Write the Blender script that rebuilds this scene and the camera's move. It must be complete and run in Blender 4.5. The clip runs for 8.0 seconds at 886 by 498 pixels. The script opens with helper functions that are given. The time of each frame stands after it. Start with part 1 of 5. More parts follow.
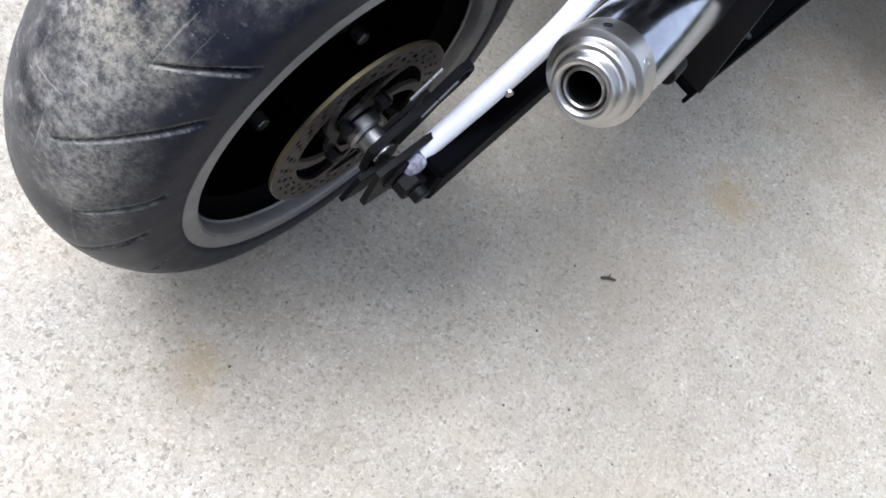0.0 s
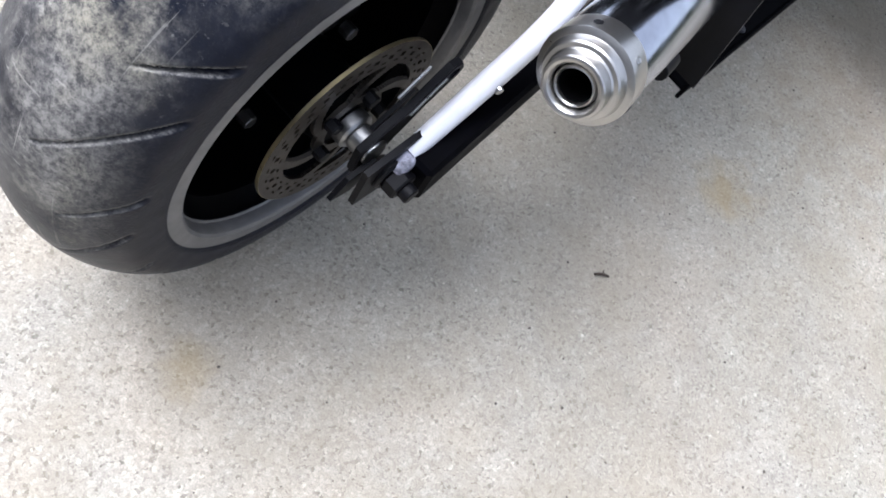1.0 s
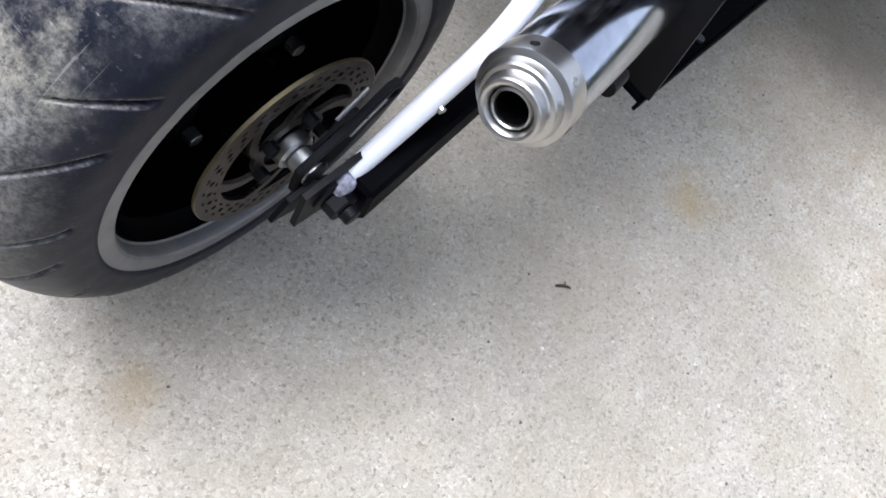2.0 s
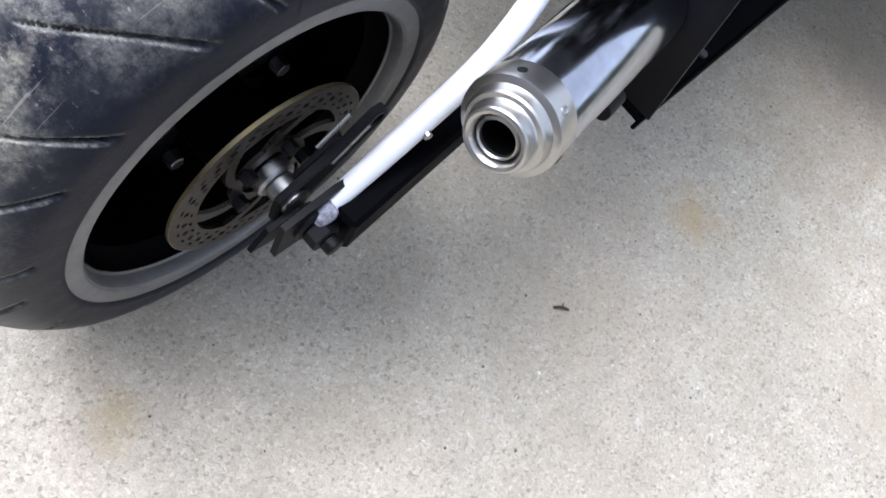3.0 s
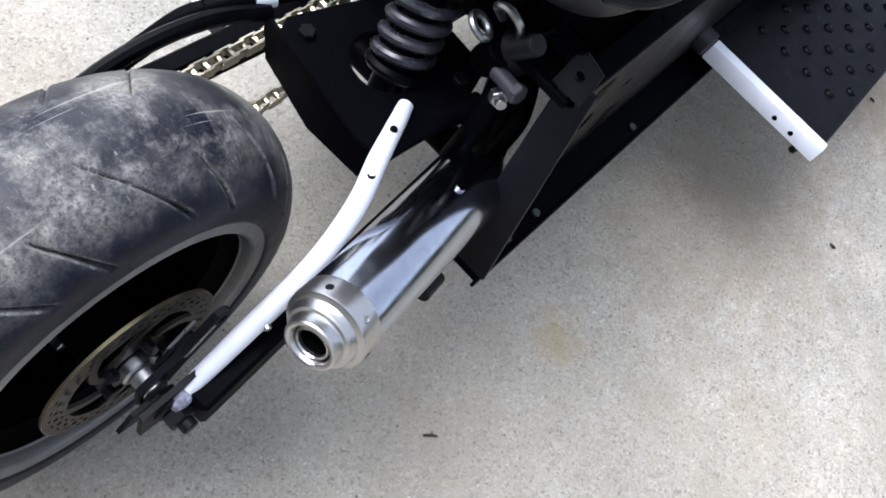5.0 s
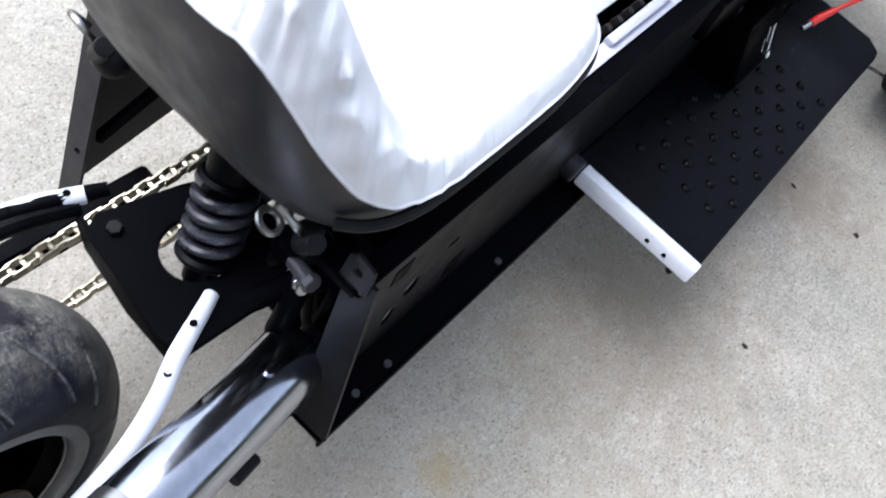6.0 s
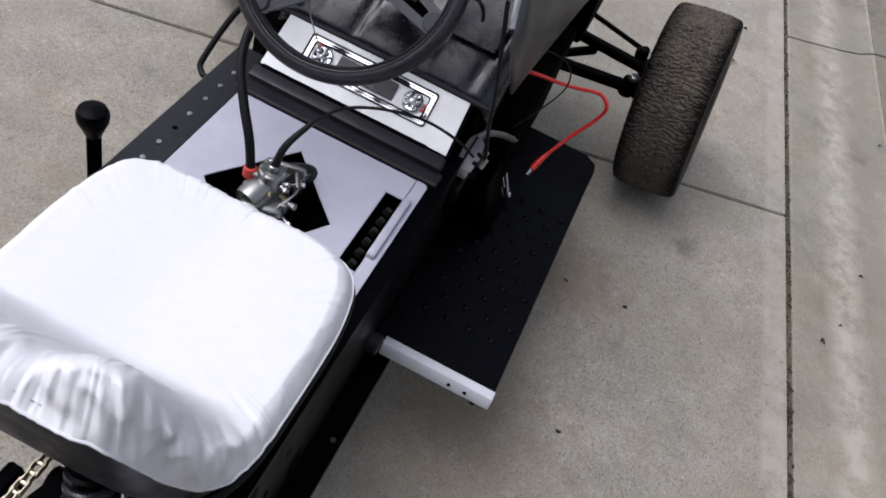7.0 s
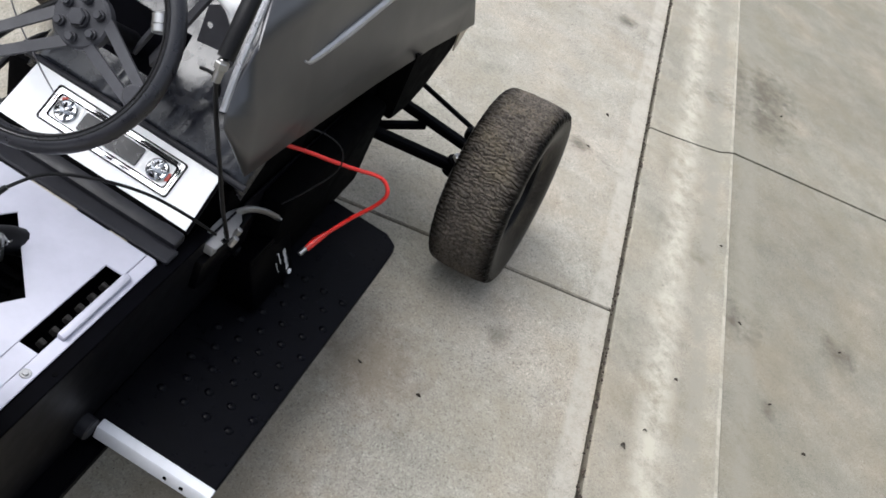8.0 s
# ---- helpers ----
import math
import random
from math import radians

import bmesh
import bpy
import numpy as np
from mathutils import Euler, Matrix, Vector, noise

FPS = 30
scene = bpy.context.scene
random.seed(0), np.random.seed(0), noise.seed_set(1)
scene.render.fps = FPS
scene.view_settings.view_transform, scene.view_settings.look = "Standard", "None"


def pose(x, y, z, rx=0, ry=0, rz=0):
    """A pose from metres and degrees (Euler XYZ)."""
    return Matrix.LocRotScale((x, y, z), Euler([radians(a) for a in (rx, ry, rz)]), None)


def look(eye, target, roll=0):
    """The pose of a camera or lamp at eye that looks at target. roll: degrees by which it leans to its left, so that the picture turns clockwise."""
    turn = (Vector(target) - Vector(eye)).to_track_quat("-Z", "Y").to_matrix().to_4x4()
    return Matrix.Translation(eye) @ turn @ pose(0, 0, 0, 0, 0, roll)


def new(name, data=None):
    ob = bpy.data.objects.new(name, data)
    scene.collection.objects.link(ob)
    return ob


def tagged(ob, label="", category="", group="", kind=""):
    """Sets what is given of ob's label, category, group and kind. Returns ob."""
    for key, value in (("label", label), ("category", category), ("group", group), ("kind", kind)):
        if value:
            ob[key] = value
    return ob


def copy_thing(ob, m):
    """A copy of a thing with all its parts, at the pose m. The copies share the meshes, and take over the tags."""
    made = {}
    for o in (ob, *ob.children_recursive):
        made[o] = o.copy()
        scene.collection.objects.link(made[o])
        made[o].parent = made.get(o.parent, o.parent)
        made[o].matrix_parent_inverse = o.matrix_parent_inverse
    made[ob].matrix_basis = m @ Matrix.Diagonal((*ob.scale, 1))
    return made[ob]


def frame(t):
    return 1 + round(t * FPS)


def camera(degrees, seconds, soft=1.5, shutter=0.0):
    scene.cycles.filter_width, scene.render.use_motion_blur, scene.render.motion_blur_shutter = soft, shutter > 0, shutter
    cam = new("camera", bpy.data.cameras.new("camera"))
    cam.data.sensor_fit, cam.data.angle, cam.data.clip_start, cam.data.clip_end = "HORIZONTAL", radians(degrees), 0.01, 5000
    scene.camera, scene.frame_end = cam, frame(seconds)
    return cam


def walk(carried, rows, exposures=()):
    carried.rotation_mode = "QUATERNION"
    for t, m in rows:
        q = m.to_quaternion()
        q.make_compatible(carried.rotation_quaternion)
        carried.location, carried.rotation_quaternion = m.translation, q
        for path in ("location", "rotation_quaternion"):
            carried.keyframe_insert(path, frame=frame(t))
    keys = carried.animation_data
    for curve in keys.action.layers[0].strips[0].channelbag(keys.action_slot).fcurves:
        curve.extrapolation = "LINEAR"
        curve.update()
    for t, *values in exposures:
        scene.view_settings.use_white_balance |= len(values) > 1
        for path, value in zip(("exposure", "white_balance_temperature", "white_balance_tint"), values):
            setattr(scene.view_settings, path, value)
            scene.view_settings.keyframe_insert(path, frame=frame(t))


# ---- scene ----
cam = camera(54.0, 8.0, soft=1.7, shutter=0.12)
PATH = [
    (0, (0.201, -0.419, 0.869), (0.14, 0.622, -0.838), 40.3),
    (0.5, (0.203, -0.414, 0.869), (0.151, 0.646, -0.826), 41.4),
    (1, (0.199, -0.405, 0.866), (0.16, 0.626, -0.848), 41.1),
    (1.5, (0.212, -0.384, 0.866), (0.2, 0.655, -0.843), 41.7),
    (2, (0.215, -0.357, 0.883), (0.194, 0.664, -0.836), 41.6),
    (3.5, (0.207, -0.293, 0.872), (0.162, 0.703, -0.862), 40.4),
    (4, (0.204, -0.273, 0.881), (0.148, 0.741, -0.842), 39.1),
    (4.5, (0.214, -0.251, 0.934), (0.168, 0.811, -0.76), 39.6),
    (4.7, (0.219, -0.246, 0.999), (0.155, 0.869, -0.66), 38.2),
    (5.8, (0.294, -0.084, 1.179), (0.199, 0.976, -0.515), 34.6),
    (6, (0.317, -0.02, 1.226), (0.148, 1.093, -0.427), 30.4),
    (6.2, (0.322, 0.004, 1.299), (0.151, 1.157, -0.326), 30.1),
    (6.3, (0.304, 0.002, 1.327), (0.169, 1.19, -0.276), 30.7),
    (6.5, (0.314, -0.01, 1.413), (0.214, 1.25, -0.138), 29.1),
    (6.6, (0.312, -0.024, 1.457), (0.275, 1.284, -0.056), 28.5),
    (6.7, (0.317, -0.053, 1.497), (0.333, 1.269, -0.004), 26.6),
    (6.9, (0.313, -0.05, 1.533), (0.366, 1.303, 0.062), 24.1),
    (7, (0.313, -0.04, 1.55), (0.345, 1.326, 0.089), 23.0),
    (7.2, (0.37, -0.006, 1.592), (0.386, 1.375, 0.145), 22.6),
    (7.4, (0.439, 0.075, 1.626), (0.501, 1.473, 0.197), 24.9),
    (7.5, (0.486, 0.097, 1.643), (0.562, 1.512, 0.232), 25.9),
    (7.6, (0.499, 0.13, 1.638), (0.638, 1.56, 0.247), 29.9),
    (7.8, (0.566, 0.146, 1.658), (0.709, 1.623, 0.316), 31.6),
    (8, (0.57, 0.167, 1.642), (0.706, 1.636, 0.292), 31.3),
]
EXPOSURES = [(0.0, 1.64, 5800, 12), (2.0, 1.68, 5800, 12), (3.5, 1.78, 5780, 12), (4.0, 1.74, 5780, 12), (4.5, 1.66, 5750, 11), (6.0, 1.50, 5700, 11), (6.5, 1.38, 5800, 12), (7.0, 0.3, 6050, 15), (7.2, 0.16, 6200, 15), (7.5, 0.52, 6700, 14), (8.0, 0.97, 6150, 9)]
walk(cam, [(t, look(eye, target, roll)) for t, eye, target, roll in PATH], EXPOSURES)

# ---- light: an overcast sky with a wide soft sun ----
world = bpy.data.worlds.new("overcast_sky")
scene.world = world
world.use_nodes = True
wn, wl = world.node_tree.nodes, world.node_tree.links
sky = wn.new("ShaderNodeTexSky")
sky.sky_type = "NISHITA"
sky.sun_disc = False
sky.sun_elevation, sky.sun_rotation = radians(62), radians(260)
sky.dust_density = 4.0
pale = wn.new("ShaderNodeHueSaturation")
pale.inputs["Saturation"].default_value = 0.32
wl.new(sky.outputs[0], pale.inputs["Color"])
wl.new(pale.outputs[0], wn["Background"].inputs[0])
wn["Background"].inputs[1].default_value = 0.135
sun = new("sun", bpy.data.lights.new("sun", "SUN"))
sun.data.energy, sun.data.angle, sun.data.color = 1.25, radians(50), (1.0, 0.96, 0.92)
sun.matrix_basis = look((-1.3, -0.25, 2.5), (0, 0, 0))

# ---- materials ----


class Mat:
    """A small builder of procedural materials."""

    def __init__(self, name, rough=0.5, metal=0.0, spec=0.5):
        self.m = bpy.data.materials.new(name)
        self.m.use_nodes = True
        self.n, self.l = self.m.node_tree.nodes, self.m.node_tree.links
        self.b = self.n["Principled BSDF"]
        self.b.inputs["Roughness"].default_value = rough
        self.b.inputs["Metallic"].default_value = metal
        self.b.inputs["Specular IOR Level"].default_value = spec
        tc = self.n.new("ShaderNodeTexCoord")
        self.co = tc.outputs["Object"]

    def noise(self, scale, detail=4.0, rough=0.6, stretch=None, out="Fac"):
        t = self.n.new("ShaderNodeTexNoise")
        t.inputs["Scale"].default_value, t.inputs["Detail"].default_value, t.inputs["Roughness"].default_value = scale, detail, rough
        if stretch:
            mp = self.n.new("ShaderNodeMapping")
            mp.inputs["Scale"].default_value = stretch
            self.l.new(self.co, mp.inputs["Vector"])
            self.l.new(mp.outputs[0], t.inputs["Vector"])
        else:
            self.l.new(self.co, t.inputs["Vector"])
        return t.outputs[out]

    def cells(self, scale, out="Color", co=None):
        t = self.n.new("ShaderNodeTexVoronoi")
        t.inputs["Scale"].default_value = scale
        self.l.new(co or self.co, t.inputs["Vector"])
        return t.outputs[out]

    def warped(self, scale, amount):
        """Coordinates pushed about by noise, so that cells lose their even shape."""
        sub, mul, add = (self.n.new("ShaderNodeVectorMath") for _ in range(3))
        sub.operation, mul.operation, add.operation = "SUBTRACT", "SCALE", "ADD"
        self.l.new(self.noise(scale, 3, 0.6, out="Color"), sub.inputs[0])
        sub.inputs[1].default_value = (0.5, 0.5, 0.5)
        self.l.new(sub.outputs[0], mul.inputs[0])
        mul.inputs["Scale"].default_value = amount
        self.l.new(self.co, add.inputs[0])
        self.l.new(mul.outputs[0], add.inputs[1])
        return add.outputs[0]

    def ramp(self, fac, *stops):
        r = self.n.new("ShaderNodeValToRGB")
        e = r.color_ramp.elements
        while len(e) < len(stops):
            e.new(0.5)
        for el, (p, c) in zip(e, stops):
            el.position = p
            el.color = (*c, 1) if isinstance(c, tuple) else (c, c, c, 1)
        self.l.new(fac, r.inputs[0])
        return r.outputs[0]

    def mix(self, fac, a, b, blend="MIX"):
        x = self.n.new("ShaderNodeMix")
        x.data_type, x.blend_type = "RGBA", blend
        for k, v in ((0, fac), (6, a), (7, b)):
            sock = x.inputs[k]
            if isinstance(v, (int, float)):
                sock.default_value = v if k == 0 else (v, v, v, 1)
            elif isinstance(v, tuple):
                sock.default_value = (*v, 1)
            else:
                self.l.new(v, sock)
        return x.outputs[2]

    def math(self, op, a, b=0.0):
        x = self.n.new("ShaderNodeMath")
        x.operation = op
        for sock, v in ((x.inputs[0], a), (x.inputs[1], b)):
            if isinstance(v, (int, float)):
                sock.default_value = v
            else:
                self.l.new(v, sock)
        return x.outputs[0]

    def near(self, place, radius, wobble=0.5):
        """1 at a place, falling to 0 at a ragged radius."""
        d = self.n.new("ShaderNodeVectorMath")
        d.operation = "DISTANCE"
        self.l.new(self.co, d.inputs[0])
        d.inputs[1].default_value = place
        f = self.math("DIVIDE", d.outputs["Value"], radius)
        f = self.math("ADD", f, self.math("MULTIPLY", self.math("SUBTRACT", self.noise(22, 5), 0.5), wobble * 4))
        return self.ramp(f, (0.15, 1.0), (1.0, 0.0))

    def color(self, v):
        if isinstance(v, tuple):
            self.b.inputs["Base Color"].default_value = (*v, 1)
        else:
            self.l.new(v, self.b.inputs["Base Color"])
        return self

    def rough(self, v):
        self.l.new(v, self.b.inputs["Roughness"])
        return self

    def bump(self, height, strength=0.3, distance=0.002):
        x = self.n.new("ShaderNodeBump")
        x.inputs["Strength"].default_value, x.inputs["Distance"].default_value = strength, distance
        self.l.new(height, x.inputs["Height"])
        self.l.new(x.outputs[0], self.b.inputs["Normal"])
        return self


def concrete(name, tint, speckle=1.0, stains_and_shade=(), bands=()):
    m = Mat(name, 0.85, 0, 0.25)
    big = m.ramp(m.noise(1.3, 6, 0.65), (0.3, 0.80), (0.7, 1.12))
    mid = m.ramp(m.noise(9, 6, 0.7), (0.3, 0.80), (0.7, 1.14))
    w1, w2 = m.warped(180, 0.0075), m.warped(70, 0.012)
    grit = m.ramp(m.cells(300, "Color", w1), (0.04, 0.42), (0.26, 0.84), (0.72, 1.05), (0.93, 1.28), (0.99, 1.75))
    flake = m.ramp(m.cells(125, "Color", w2), (0.03, 0.66), (0.16, 0.98), (0.90, 1.02), (0.96, 1.38))
    fine = m.ramp(m.noise(520, 4, 0.75), (0.32, 0.62), (0.68, 1.30))
    c = m.mix(1.0, tint, big, "MULTIPLY")
    c = m.mix(0.9, c, mid, "MULTIPLY")
    c = m.mix(speckle, c, grit, "MULTIPLY")
    c = m.mix(0.6 * speckle, c, flake, "MULTIPLY")
    c = m.mix(0.8 * speckle, c, fine, "MULTIPLY")
    # rosy and greenish drifts in the cement
    drift = m.ramp(m.noise(2.6, 4, 0.6), (0.32, (0.985, 1.0, 0.985)), (0.5, (1.0, 1.0, 1.0)), (0.68, (1.035, 0.99, 0.955)))
    c = m.mix(1.0, c, drift, "MULTIPLY")
    specks = m.ramp(m.noise(150, 3, 0.6), (0.27, 1.0), (0.31, 0.0))
    c = m.mix(m.math("MULTIPLY", specks, 0.5), c, (0.07, 0.06, 0.05))
    blots = m.ramp(m.noise(34, 4, 0.65), (0.27, 1.0), (0.34, 0.0))
    c = m.mix(m.math("MULTIPLY", blots, 0.30), c, (0.10, 0.085, 0.065))
    for place, radius, hue, k in stains_and_shade:
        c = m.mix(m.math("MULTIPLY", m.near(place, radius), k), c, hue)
    brown = m.ramp(m.noise(3.1, 7, 0.75), (0.44, 0.0), (0.66, 1.0))
    c = m.mix(m.math("MULTIPLY", brown, 0.5), c, tuple(v * k for v, k in zip(tint, (0.73, 0.675, 0.57))))
    if bands:
        sep = m.n.new("ShaderNodeSeparateXYZ")
        m.l.new(m.co, sep.inputs[0])
        x = m.math("ADD", sep.outputs[0], m.math("MULTIPLY", m.math("SUBTRACT", m.noise(9, 4), 0.5), 0.012))
    for x0, x1, soft, k in bands:
        # trowelled and other bands along the joints: paler or darker than the broomed field
        inside = m.ramp(m.math("MULTIPLY", m.math("ABSOLUTE", m.math("SUBTRACT", x, (x0 + x1) / 2)), 2 / (x1 - x0)), (1 - soft, 1.0), (1.0, 0.0))
        c = m.mix(m.math("MULTIPLY", inside, m.ramp(m.noise(13, 7, 0.8), (0.40, 0.06), (0.58, 1.0))), c, tuple(min(1.0, v * k) for v in tint))
    m.color(c)
    m.bump(m.math("ADD", m.noise(300, 4), m.cells(270, "Distance")), 0.45, 0.0012)
    return m.m


def plain(name, c, rough, metal=0.0, grain=60, var=0.18, rvar=0.12, bump=0.08, spec=0.5):
    m = Mat(name, rough, metal, spec)
    lo, hi = tuple(v * (1 - var) for v in c), tuple(min(1, v * (1 + var)) for v in c)
    a = m.ramp(m.noise(grain, 5), (0.3, lo), (0.7, hi))
    b = m.ramp(m.noise(grain / 9, 4), (0.3, 1 - var), (0.7, 1.0))
    m.color(m.mix(1.0, a, b, "MULTIPLY"))
    m.rough(m.ramp(m.noise(grain / 3, 5), (0.3, max(0.02, rough - rvar)), (0.7, min(1, rough + rvar))))
    if bump:
        m.bump(m.noise(grain * 4, 4), bump, 0.001)
    return m.m


def dusty_rubber(name, dark, dust, amount, band, spec=0.3):
    """Rubber with dust and fine scuffs over the tread, within band metres of its middle."""
    m = Mat(name, 0.6, 0, spec)
    base = m.ramp(m.noise(80, 4), (0.3, tuple(v * 0.8 for v in dark)), (0.7, tuple(v * 1.2 for v in dark)))
    sep = m.n.new("ShaderNodeSeparateXYZ")
    m.l.new(m.co, sep.inputs[0])
    off = m.math("ADD", m.math("ABSOLUTE", sep.outputs[0]), m.math("MULTIPLY", m.math("SUBTRACT", m.noise(30, 5, 0.7), 0.5), 0.035))
    tread = m.ramp(m.math("DIVIDE", off, band), (0.5, 1.0), (1.0, 0.0))
    patch = m.ramp(m.noise(11, 8, 0.7), (0.59 - amount * 0.45, 0.0), (0.68 - amount * 0.3, 1.0))
    fine_ = m.ramp(m.noise(170, 6, 0.85), (0.40, 0.15), (0.60, 1.0))
    scuff = m.ramp(m.noise(90, 7, 0.85, (1, 7, 7)), (0.58, 0.0), (0.70, 1.0))
    long_ = m.ramp(m.noise(5, 3, 0.6, (44, 1, 1)), (0.66, 0.0), (0.69, 1.0))
    cross_ = m.ramp(m.noise(7, 3, 0.6, (1, 26, 30)), (0.67, 0.0), (0.70, 1.0))
    scratch = m.math("MAXIMUM", long_, cross_)
    k = m.math("MULTIPLY", m.math("MULTIPLY", patch, fine_), tread)
    film_ = m.math("MULTIPLY", tread, m.ramp(m.noise(14, 6, 0.7), (0.42, 0.0), (0.64, 0.13)))
    c = m.mix(film_, base, dust)
    c = m.mix(m.math("MULTIPLY", k, 0.75), c, tuple(v * 1.1 for v in dust))
    c = m.mix(m.math("MULTIPLY", m.math("MULTIPLY", scuff, tread), 0.5), c, tuple(min(1, v * 1.3) for v in dust))
    c = m.mix(m.math("MULTIPLY", m.math("MULTIPLY", scratch, tread), 0.3), c, tuple(min(1, v * 1.7) for v in dust))
    warm = m.ramp(m.noise(9, 4, 0.6), (0.5, 0.0), (0.68, 1.0))
    c = m.mix(m.math("MULTIPLY", m.math("MULTIPLY", warm, k), 0.5), c, (dust[0] * 1.05, dust[1] * 1.0, dust[2] * 0.72))
    at = m.n.new("ShaderNodeAttribute")
    at.attribute_name = "edge_dust"
    c = m.mix(m.math("MULTIPLY", m.math("MULTIPLY", at.outputs["Fac"], m.ramp(m.noise(120, 5, 0.8), (0.40, 0.0), (0.62, 1.0))), 0.55), c, tuple(min(1, v * 1.3) for v in dust))
    m.color(c)
    m.rough(m.ramp(k, (0, 0.36), (1, 0.85)))
    m.bump(m.math("ADD", m.noise(330, 4), m.math("MULTIPLY", scuff, 0.6)), 0.3, 0.001)
    return m.m


def metal(name, c, rough, grain=120, stretch=(1, 1, 1), rvar=0.1, dirt=0.15):
    m = Mat(name, rough, 1.0)
    a = m.ramp(m.noise(grain, 5, 0.7, stretch), (0.3, tuple(v * 0.85 for v in c)), (0.7, c))
    d = m.ramp(m.noise(17, 6, 0.7), (0.52, 0.0), (0.8, 1.0))
    m.color(m.mix(m.math("MULTIPLY", d, dirt), a, (0.16, 0.13, 0.1)))
    m.rough(m.ramp(m.noise(grain * 0.7, 5, 0.7, stretch), (0.3, max(0.02, rough - rvar)), (0.7, rough + rvar)))
    m.bump(m.noise(grain * 3, 3, 0.6, stretch), 0.02, 0.0003)
    return m.m


RUST, TAR = (0.27, 0.20, 0.09), (0.075, 0.066, 0.05)
# brown patches at (0.28, 0.30) and (0.50, 0.95) paint shade beside the mower
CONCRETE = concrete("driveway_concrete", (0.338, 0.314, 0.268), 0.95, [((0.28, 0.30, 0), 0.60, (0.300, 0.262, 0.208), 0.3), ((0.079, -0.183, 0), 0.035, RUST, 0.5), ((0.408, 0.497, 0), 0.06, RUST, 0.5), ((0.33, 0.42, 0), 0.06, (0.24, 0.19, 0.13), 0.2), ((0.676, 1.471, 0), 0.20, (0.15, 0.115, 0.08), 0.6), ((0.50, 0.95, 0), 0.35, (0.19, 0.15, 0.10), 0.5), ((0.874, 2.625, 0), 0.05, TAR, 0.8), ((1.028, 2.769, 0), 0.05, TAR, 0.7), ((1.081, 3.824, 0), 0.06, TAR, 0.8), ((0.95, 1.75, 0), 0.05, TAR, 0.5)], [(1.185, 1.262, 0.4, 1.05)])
GUTTER = concrete("gutter_concrete", (0.282, 0.262, 0.216), 0.5, [((1.567, 3.616, 0), 0.09, TAR, 0.8), ((1.555, 2.52, 0), 0.06, TAR, 0.6), ((1.40, 2.62, 0), 0.04, TAR, 0.5)], [(1.37, 1.515, 0.8, 1.40), (1.525, 1.606, 0.6, 0.80), (1.629, 1.644, 0.5, 1.22)])
STREET = concrete("street_concrete", (0.225, 0.210, 0.170), 0.5, [((1.69, 2.284, 0), 0.10, TAR, 0.85), ((2.069, 2.393, 0), 0.09, TAR, 0.8), ((1.75, 3.60, 0), 0.20, TAR, 0.75), ((1.76, 3.88, 0), 0.24, TAR, 0.8), ((1.793, 1.981, 0), 0.04, TAR, 0.7)], [(1.66, 1.76, 0.7, 0.92)])
SOIL = plain("joint_dirt", (0.075, 0.062, 0.048), 0.95, grain=90, var=0.4)
RUBBER = dusty_rubber("rear_tyre_rubber", (0.0062, 0.0076, 0.0140), (0.285, 0.274, 0.252), 0.34, 0.076, 0.15)
FRONT_RUBBER = dusty_rubber("front_tyre_rubber", (0.0045, 0.0040, 0.0036), (0.17, 0.148, 0.125), 0.75, 0.082, 0.06)
BLACK_PAINT = plain("black_paint", (0.0010, 0.0010, 0.0016), 0.4, grain=40, var=0.3, spec=0.022)
SATIN_BLACK = plain("satin_black_paint", (0.0012, 0.0012, 0.0022), 0.5, grain=50, var=0.35, spec=0.025)
BLACK_STEEL = plain("dusty_black_steel", (0.0045, 0.0045, 0.0060), 0.42, grain=30, var=0.4, spec=0.13)
BLACK_PLASTIC = plain("black_plastic", (0.0011, 0.0011, 0.0020), 0.36, grain=180, var=0.25, bump=0.2, spec=0.06)
BLACK_RUBBER = plain("black_rubber", (0.006, 0.006, 0.007), 0.5, grain=140, var=0.25, spec=0.2)
DARK_VINYL = plain("dark_vinyl", (0.012, 0.012, 0.016), 0.34, grain=220, var=0.2, bump=0.12, spec=0.5)
FOOT_PLASTIC = plain("foot_board_plastic", (0.0016, 0.0017, 0.0030), 0.36, grain=160, var=0.3, bump=0.15, spec=0.065)
SEAT_SHELL = plain("grey_seat_shell", (0.014, 0.014, 0.018), 0.42, grain=70, var=0.2, spec=0.3)
CLOTH = plain("white_cotton", (0.70, 0.70, 0.72), 0.9, grain=500, var=0.03, bump=0.2, spec=0.2)
WHITE_PAINT = plain("white_paint", (0.60, 0.61, 0.65), 0.42, grain=30, var=0.06)
PANEL_WHITE = plain("white_dash_sheet", (0.90, 0.90, 0.90), 0.35, grain=30, var=0.03)
GREY_PAINT = plain("pale_grey_paint", (0.43, 0.43, 0.50), 0.4, grain=20, var=0.06, rvar=0.06)
HOOD_GREY = plain("gunmetal_paint", (0.10, 0.10, 0.105), 0.36, metal=0.7, grain=14, var=0.06, rvar=0.04, bump=0.02)
EDGE_GREY = plain("silver_edge_paint", (0.40, 0.40, 0.41), 0.35, metal=0.5, grain=30, var=0.1)
RIM_GREY = plain("rim_grey_paint", (0.18, 0.176, 0.174), 0.42, metal=0.4, grain=50, var=0.15)
CHROME = metal("polished_steel", (0.42, 0.44, 0.50), 0.17, 60, (1, 1, 1), 0.06, 0.06)
BRUSHED = metal("turned_steel", (0.50, 0.49, 0.475), 0.31, 40, (1, 1, 1), 0.04, 0.12)
STEEL = metal("zinc_steel", (0.42, 0.42, 0.42), 0.35, 90)
